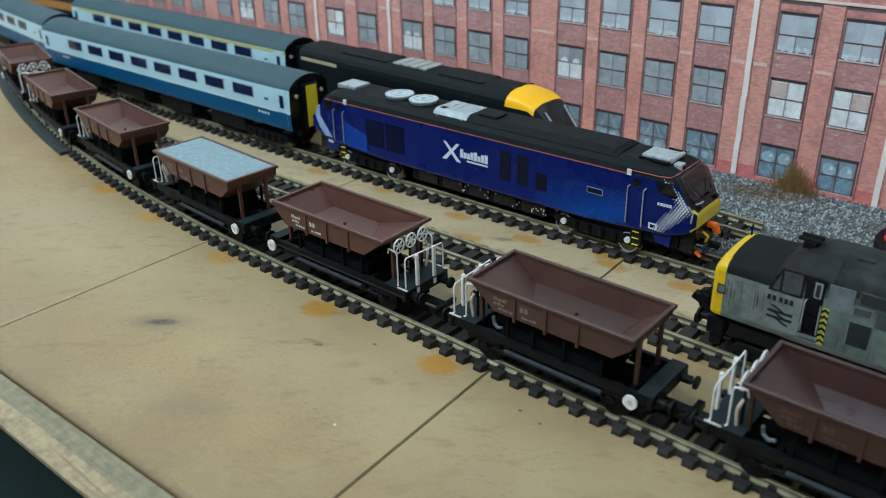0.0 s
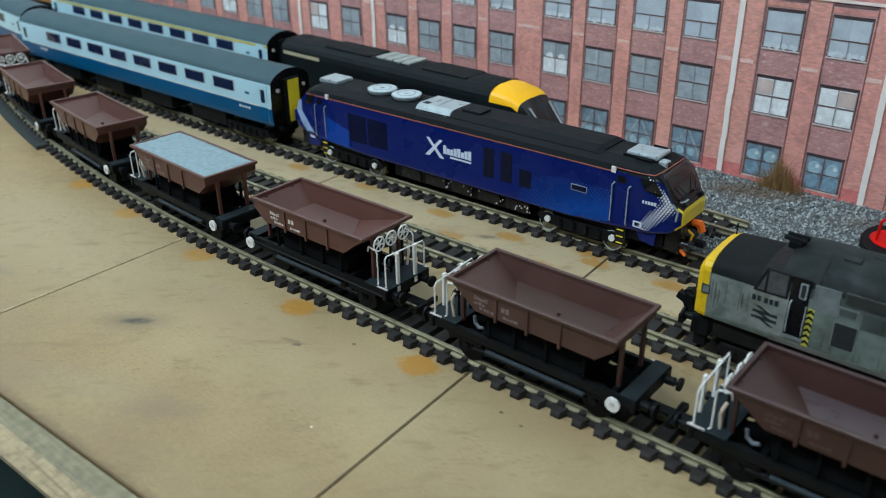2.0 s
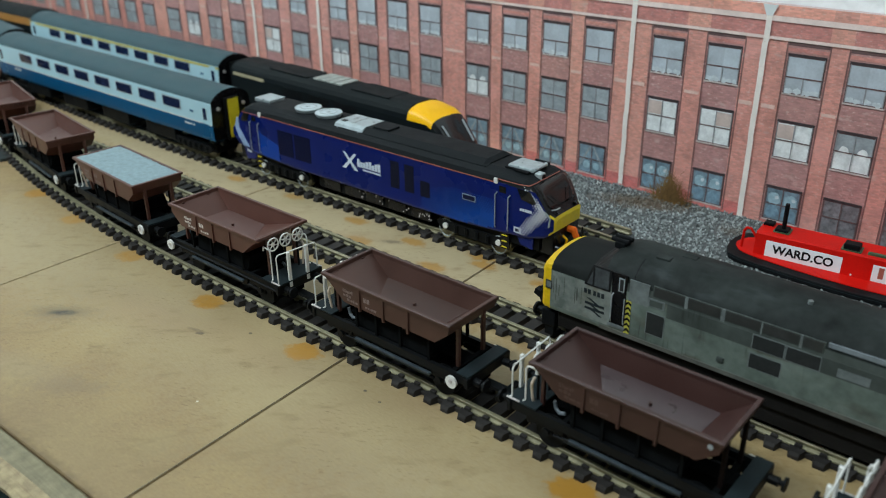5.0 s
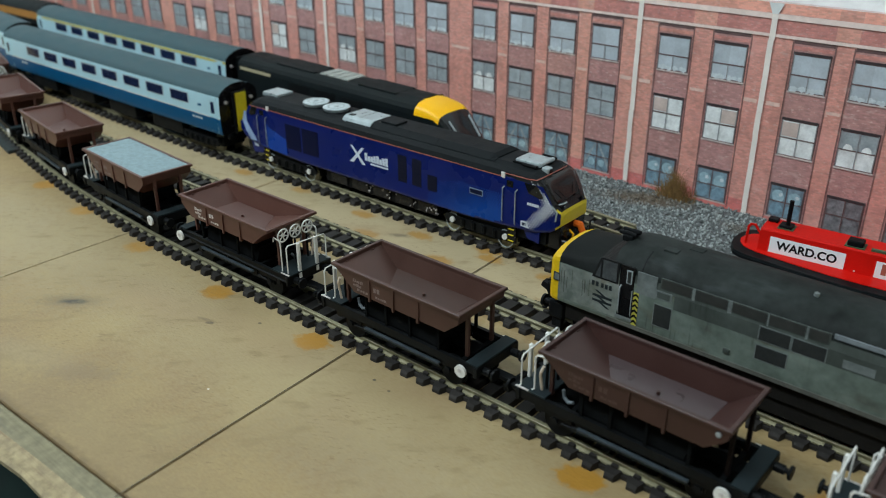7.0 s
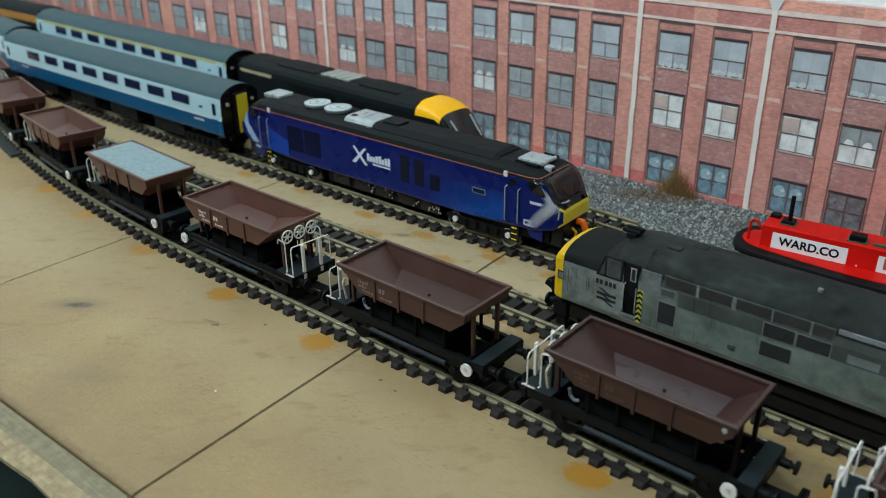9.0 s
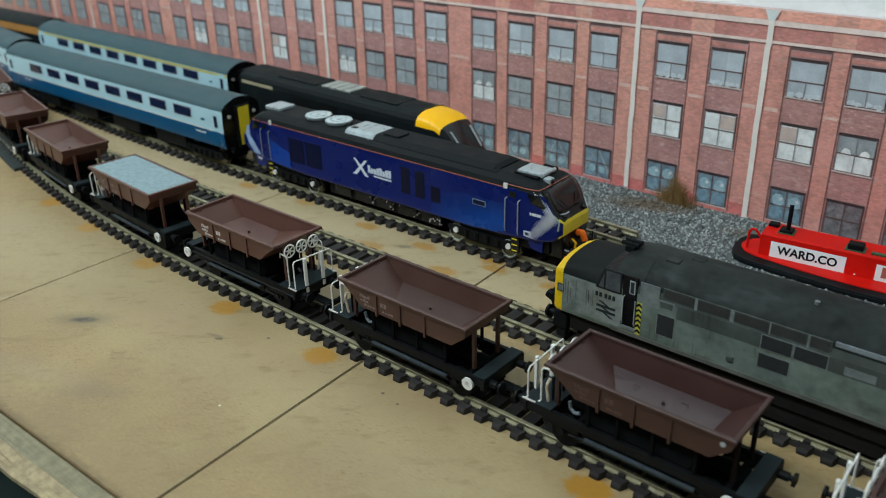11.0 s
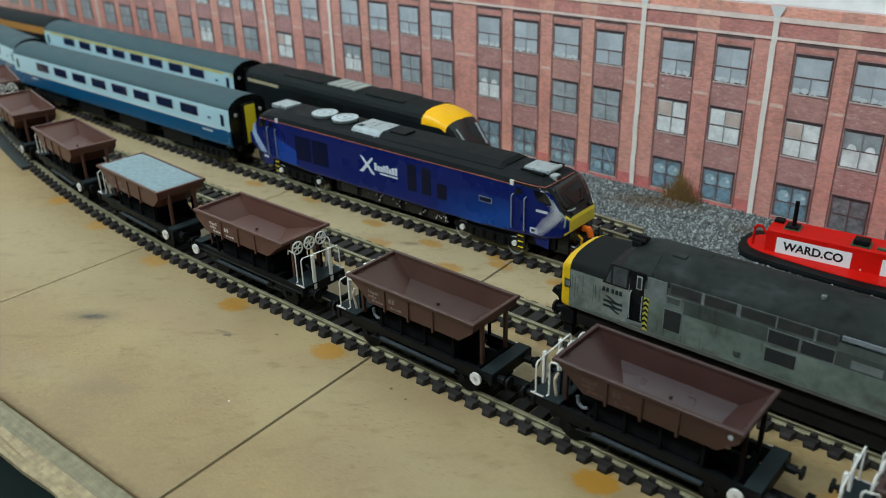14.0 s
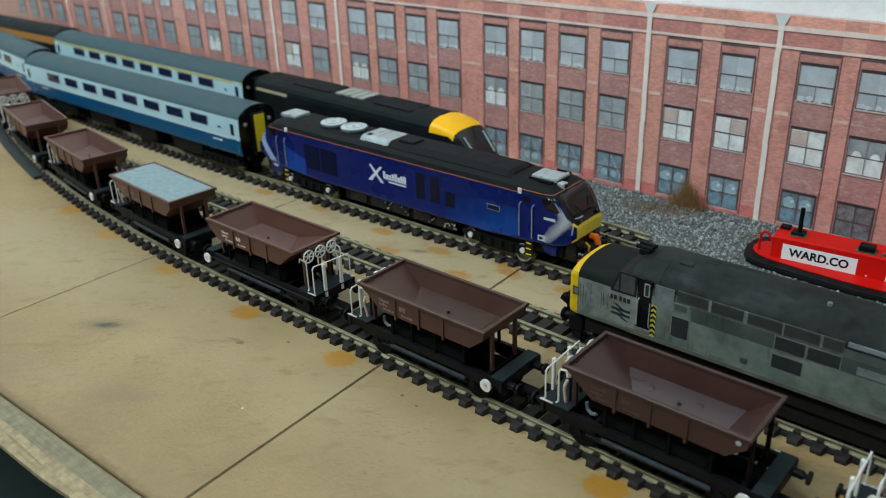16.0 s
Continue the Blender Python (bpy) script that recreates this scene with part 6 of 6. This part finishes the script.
    quad_on_side("pane", "d37glass", cw, [(-97.0, 39.2), (-86.7, 39.2), (-86.7, 47.7), (-93.9, 47.7)], Y - 0.25)
    quad_on_side("window_post", "rubber", cw, rect_pts(-94.4, -93.6, 39.0, 47.8), Y - 0.35)
    dw = quad_on_side("doorway", "blackgloss", w, rect_pts(-85.4, -78.6, 24.5, 48.2), Y + 0.5, "open cab doorway", thick=0.65)
    quad_on_side("inner_window", "fadedgrey", dw, rect_pts(-82.2, -79.6, 40.4, 46.6), Y - 0.2)
    quad_on_side("inner_pane", "d37dark", dw, rect_pts(-81.7, -80.1, 40.9, 46.1), Y - 0.32)
    quad_on_side("door_sill", "d37pale", dw, rect_pts(-86.0, -78.2, 23.0, 24.4), Y - 0.2)
    part("handrail", wire([(-84.6 * MM, (Y - 0.4) * MM, 25.5 * MM), (-84.6 * MM, (Y - 1.0) * MM, 27 * MM), (-84.6 * MM, (Y - 1.0) * MM, 38 * MM), (-84.2 * MM, (Y - 0.3) * MM, 39 * MM)], 0.3 * MM), "fadedgrey", w)
    part("handrail", wire([(-78.9 * MM, (Y - 0.2) * MM, 25.5 * MM), (-78.9 * MM, (Y - 0.8) * MM, 27 * MM), (-78.9 * MM, (Y - 0.8) * MM, 38 * MM)], 0.25 * MM), "fadedgrey", w)
    ch = quad_on_side("chevron_strip", "chevyellow", w, rect_pts(-78.4, -76.0, 22.0, 37.5), Y, "yellow and black chevron strip")
    for k in range(6):
        z = 22.6 + 2.5 * k
        quad_on_side("chevron", "black", ch, [(-78.4, z), (-77.2, z + 1.0), (-76.0, z), (-76.0, z + 1.1), (-77.2, z + 2.1), (-78.4, z + 1.1)], Y - 0.12)
    # plain bars for the running number, two bars and a slant for the emblem
    for k in range(5):
        x = -98.4 + 1.95 * k + (0.6 if k > 1 else 0)
        quad_on_side("number_bar", "markdark", w, rect_pts(x, x + 1.3, 34.2, 36.4), Y)
    for z in (29.3, 26.9):
        quad_on_side("emblem_bar", "markdark", w, rect_pts(-97.6, -88.2, z, z + 1.1), Y)
    for x0, z0, x1, z1 in ((-96.0, 32.4, -91.6, 30.2), (-95.2, 29.6, -90.6, 27.6), (-94.2, 27.2, -89.8, 25.0)):
        quad_on_side("emblem_bar", "markdark", w, [(x0 - 0.8, z0), (x0 + 0.8, z0), (x1 + 0.8, z1), (x1 - 0.8, z1)], Y - 0.05)
    # nose details
    quad_on_side("warning_plate", "d37brown", w, rect_pts(-118.0, -114.4, 30.0, 34.0), Y + 0.2)
    quad_on_side("warning_field", "d37pale", w, rect_pts(-117.4, -115.0, 30.6, 33.4), Y + 0.05)
    wr = random.Random(6)
    for k in range(9):
        x = -114 + 15 * wr.random()
        z = 24 + 7 * wr.random()
        quad_on_side("rust_streak", "streak", w, rect_pts(x, x + 0.2 + 0.3 * wr.random(), z, z + 4 + 6 * wr.random()), Y, thick=0.04)
    for s in (-1, 1):
        b = cyl((-L * MM, s * 10.5 * MM, 13.5 * MM), ((-L - 5) * MM, s * 10.5 * MM, 13.5 * MM), 1.5 * MM)
        cyl(((-L - 5) * MM, s * 10.5 * MM, 13.5 * MM), ((-L - 6) * MM, s * 10.5 * MM, 13.5 * MM), 3.0 * MM, b, 16)
        part("buffer", b, "black", w)
    part("buffer_beam", box((-L - 0.5) * MM, (-L + 7) * MM, -15 * MM, 15 * MM, 9 * MM, 17.5 * MM, bevel=0.8 * MM), "black", w)
    cp = box((-L - 8) * MM, -L * MM, -2 * MM, 2 * MM, 7 * MM, 10 * MM)
    box((-L - 9) * MM, (-L - 7) * MM, -7 * MM, 7 * MM, 6.5 * MM, 10.5 * MM, cp)
    part("coupling", cp, "black", w)
    part("coupling_hook", prism([((-L - 7) * MM, 9 * MM), ((-L - 1) * MM, 9 * MM), ((-L - 1) * MM, 14 * MM), ((-L - 4) * MM, 13.5 * MM), ((-L - 5) * MM, 19 * MM), ((-L - 8) * MM, 20 * MM), ((-L - 6.5) * MM, 15 * MM)], -5 * MM, -2.2 * MM), "black", w)
    part("coupling_knuckle", prism([((-L - 13) * MM, 15.5 * MM), ((-L - 9.5) * MM, 14.0 * MM), ((-L - 8.0) * MM, 10.5 * MM), ((-L - 4.5) * MM, 10.5 * MM), ((-L - 3.0) * MM, 14.5 * MM), (-L * MM, 15.0 * MM), (-L * MM, 17.5 * MM), ((-L - 4.0) * MM, 18.0 * MM), ((-L - 6.5) * MM, 21.0 * MM), ((-L - 9.5) * MM, 20.0 * MM), ((-L - 9.0) * MM, 17.4 * MM), ((-L - 12.0) * MM, 18.2 * MM)], -3.0 * MM, 0.5 * MM), "black", w, "black coupling hook")
    part("nose_steps", box((-L + 1) * MM, (-L + 6) * MM, -14 * MM, -11 * MM, 4 * MM, 9.5 * MM, bevel=0.4 * MM), "black", w)
    part("nose_post", cyl(((-L + 4) * MM, 9 * MM, 44 * MM), ((-L + 4) * MM, 9 * MM, 50 * MM), 0.4 * MM, seg=6), "black", w)
    hornp = box(-93 * MM, -88 * MM, -4.5 * MM, 1.5 * MM, 52.0 * MM, 55.0 * MM, bevel=0.5 * MM)
    cyl((-95 * MM, -3 * MM, 55.4 * MM), (-87 * MM, -3 * MM, 55.4 * MM), 1.0 * MM, hornp, 8)
    cyl((-95 * MM, 0.5 * MM, 55.4 * MM), (-87 * MM, 0.5 * MM, 55.4 * MM), 1.0 * MM, hornp, 8)
    part("horn_box", hornp, "black", w)
    for x, y in ((-70, -4), (-62, 3), (20, -6), (40, 2)):
        part("roof_hatch", box((x - 3) * MM, (x + 3) * MM, (y - 2) * MM, (y + 2) * MM, 53.4 * MM, 54.6 * MM, bevel=0.3 * MM), "d37roof", w)
    part("roof_cap", cyl((-11.5 * MM, -4.6 * MM, 53.0 * MM), (-11.5 * MM, -4.6 * MM, 55.2 * MM), 1.0 * MM, seg=10), "d37pale", w)
    part("roof_seam", loft([[(-76.2 * MM + e, y * MM, z * MM) for y, z in ((-17.75, 41.6), (-17.2, 45.15), (-15.75, 48.5), (-12.45, 51.8), (-8.5, 53.45), (-8.5, 52.8), (-12.2, 51.2), (-15.3, 48.0), (-16.8, 44.9), (-17.3, 41.4))] for e in (-0.0003, 0.0003)]), "black", w)
    part("side_step", box(-38 * MM, -35.2 * MM, (Y - 0.6) * MM, (Y + 0.2) * MM, 25 * MM, 27.2 * MM, bevel=0.3 * MM), "d37up", w)
    part("lower_rail", box(-90 * MM, 120 * MM, (Y - 0.25) * MM, (Y + 0.2) * MM, 20.0 * MM, 21.8 * MM), "d37low", w)
    for x in (-76, 76):
        bogie(w, x, 3, "under", wb=52, half=13).location.y = -4.0 * MM
    part("fuel_tank", box(-36 * MM, 36 * MM, -14 * MM, 14 * MM, 3 * MM, 16 * MM, bevel=1 * MM), "under", w)
    part("underframe", box(-112 * MM, 118 * MM, -15.4 * MM, 14 * MM, 11.5 * MM, 20.2 * MM), "under", w)
    return w


grey_locomotive(along(track_two, -0.0008, RAIL) @ pose(0, 0.0044, 0))


# ---- canal boat standing on the ballast ----
def narrow_boat(m):
    w = thing("narrow_boat", m, "red canal boat with black hull and white name boards", "boat")
    # a long tapering bow, then full width
    side = [(0.0, 0.0), (1.0, -4.5), (4.0, -9.0), (8.0, -11.6), (12.0, -13.2), (24.0, -15.8), (36.0, -18.0), (52.0, -20.2), (68.0, -21.4), (160.0, -22.5), (166.0, -16.0)]
    outline = side + [(x, -y) for x, y in reversed(side[1:])]
    rim = [(x - 4.0 * max(0.0, 1 - x / 40), y + math.copysign(6.6, y) * min(1.0, abs(y) / 9)) for x, y in outline]
    hull = loft([[((x + 20.0 * (1 - k)) * MM, y * k * MM, z * MM) for x, y in rim] for z, k in ((0.0, 1.01), (1.4, 1.005), (1.7, 1.0), (2.3, 1.005), (2.9, 1.0), (3.2, 0.985))])
    part("hull", hull, "black", w, "black rubber-edged hull")
    part("rubbing_strake", loft([[((x + 20.0 * (1 - k)) * MM, y * k * MM, z * MM) for x, y in rim] for z, k in ((1.75, 1.006), (2.25, 1.010))]), "platform", w)
    part("deck", loft([[(x * MM, y * MM, z * MM) for x, y in outline] for z in (3.1, 3.7)]), "red", w)
    cab = loft([[(x * MM, y * MM, z * MM) for y, z in ((-10.2, 3.4), (-9.4, 15.6), (-8.4, 16.4), (8.4, 16.4), (9.4, 15.6), (10.2, 3.4))] for x in (12.0, 160)])
    part("cabin", cab, "red", w)

    def board(x0, x1):
        b = part("name_board", loft([[(x * MM, y * MM, z * MM) for y, z in ((-10.36, 3.9), (-9.76, 12.9), (-9.3, 12.9), (-9.8, 3.9))] for x in (x0, x1)]), "signwhite", w, "white board with black letters")
        return b
    b = board(18.0, 57.2)
    cu = bpy.data.curves.new("letters", "FONT")
    cu.body, cu.size, cu.extrude, cu.align_x, cu.align_y, cu.offset = "WARD.CO", 6.5 * MM, 0.08 * MM, "CENTER", "CENTER", 0.20 * MM
    tmp = bpy.data.objects.new("letters_source", cu)
    scene.collection.objects.link(tmp)
    dg = bpy.context.evaluated_depsgraph_get()
    me2 = bpy.data.meshes.new_from_object(tmp.evaluated_get(dg))
    bpy.data.objects.remove(tmp)
    bpy.data.curves.remove(cu)
    me2.materials.clear()
    me2.materials.append(M["black"])
    lt = new("letters", me2)
    lt.parent = b
    lt.matrix_local = pose(37.6 * MM, -10.09 * MM, 8.35 * MM, 86.2, 0, 0)
    b2 = board(72.0, 112.0)
    part("red_mark", loft([[(x * MM, y * MM, z * MM) for y, z in ((-10.30, 6), (-9.90, 12), (-9.6, 12), (-10.0, 6))] for x in (75.0, 77.5)]), "orange", b2)
    part("chimney", cyl((24 * MM, -1 * MM, 16.2 * MM), (24 * MM, -1 * MM, 32.6 * MM), 1.2 * MM, seg=14), "black", w)
    vb = part("roof_vent", box(20 * MM, 27 * MM, -4 * MM, 3 * MM, 16.3 * MM, 18.2 * MM, bevel=0.4 * MM), "black", w)
    part("vent_base", box(19.4 * MM, 28 * MM, -5.0 * MM, 4 * MM, 16.2 * MM, 16.8 * MM), "green", vb)
    part("roof_vent", box(12.5 * MM, 18 * MM, 2 * MM, 7 * MM, 16.3 * MM, 18.2 * MM, bevel=0.4 * MM), "black", w)
    vb = part("roof_vent", box(56 * MM, 64 * MM, -7.4 * MM, -1 * MM, 16.5 * MM, 20.0 * MM, bevel=0.6 * MM), "black", w)
    part("vent_base", box(55 * MM, 65 * MM, -8.0 * MM, 0 * MM, 16.2 * MM, 17.0 * MM), "green", vb)
    part("roof_rail", box(68 * MM, 96 * MM, -7.0 * MM, -5 * MM, 16.3 * MM, 17.6 * MM), "green", w)
    part("flue", cyl((82 * MM, 2 * MM, 16.2 * MM), (82 * MM, 2 * MM, 26.6 * MM), 1.4 * MM, seg=14), "black", w)
    part("bow_rail", wire([(4.0 * MM, -5 * MM, 3.2 * MM), (4.4 * MM, -5 * MM, 13.6 * MM), (5.6 * MM, -5 * MM, 15.6 * MM), (8.0 * MM, -5 * MM, 15.6 * MM), (10.0 * MM, -5 * MM, 13.0 * MM), (12.3 * MM, -5 * MM, 10.0 * MM)], 0.75 * MM, seg=8), "red", w)
    part("white_stud", cyl((62.5 * MM, -10.35 * MM, 4.6 * MM), (62.5 * MM, -10.0 * MM, 4.6 * MM), 0.5 * MM, seg=8), "white", w)
    return w


narrow_boat(pose(-0.0955, 0.4840, 0.0012, 0, 0, 5.5))
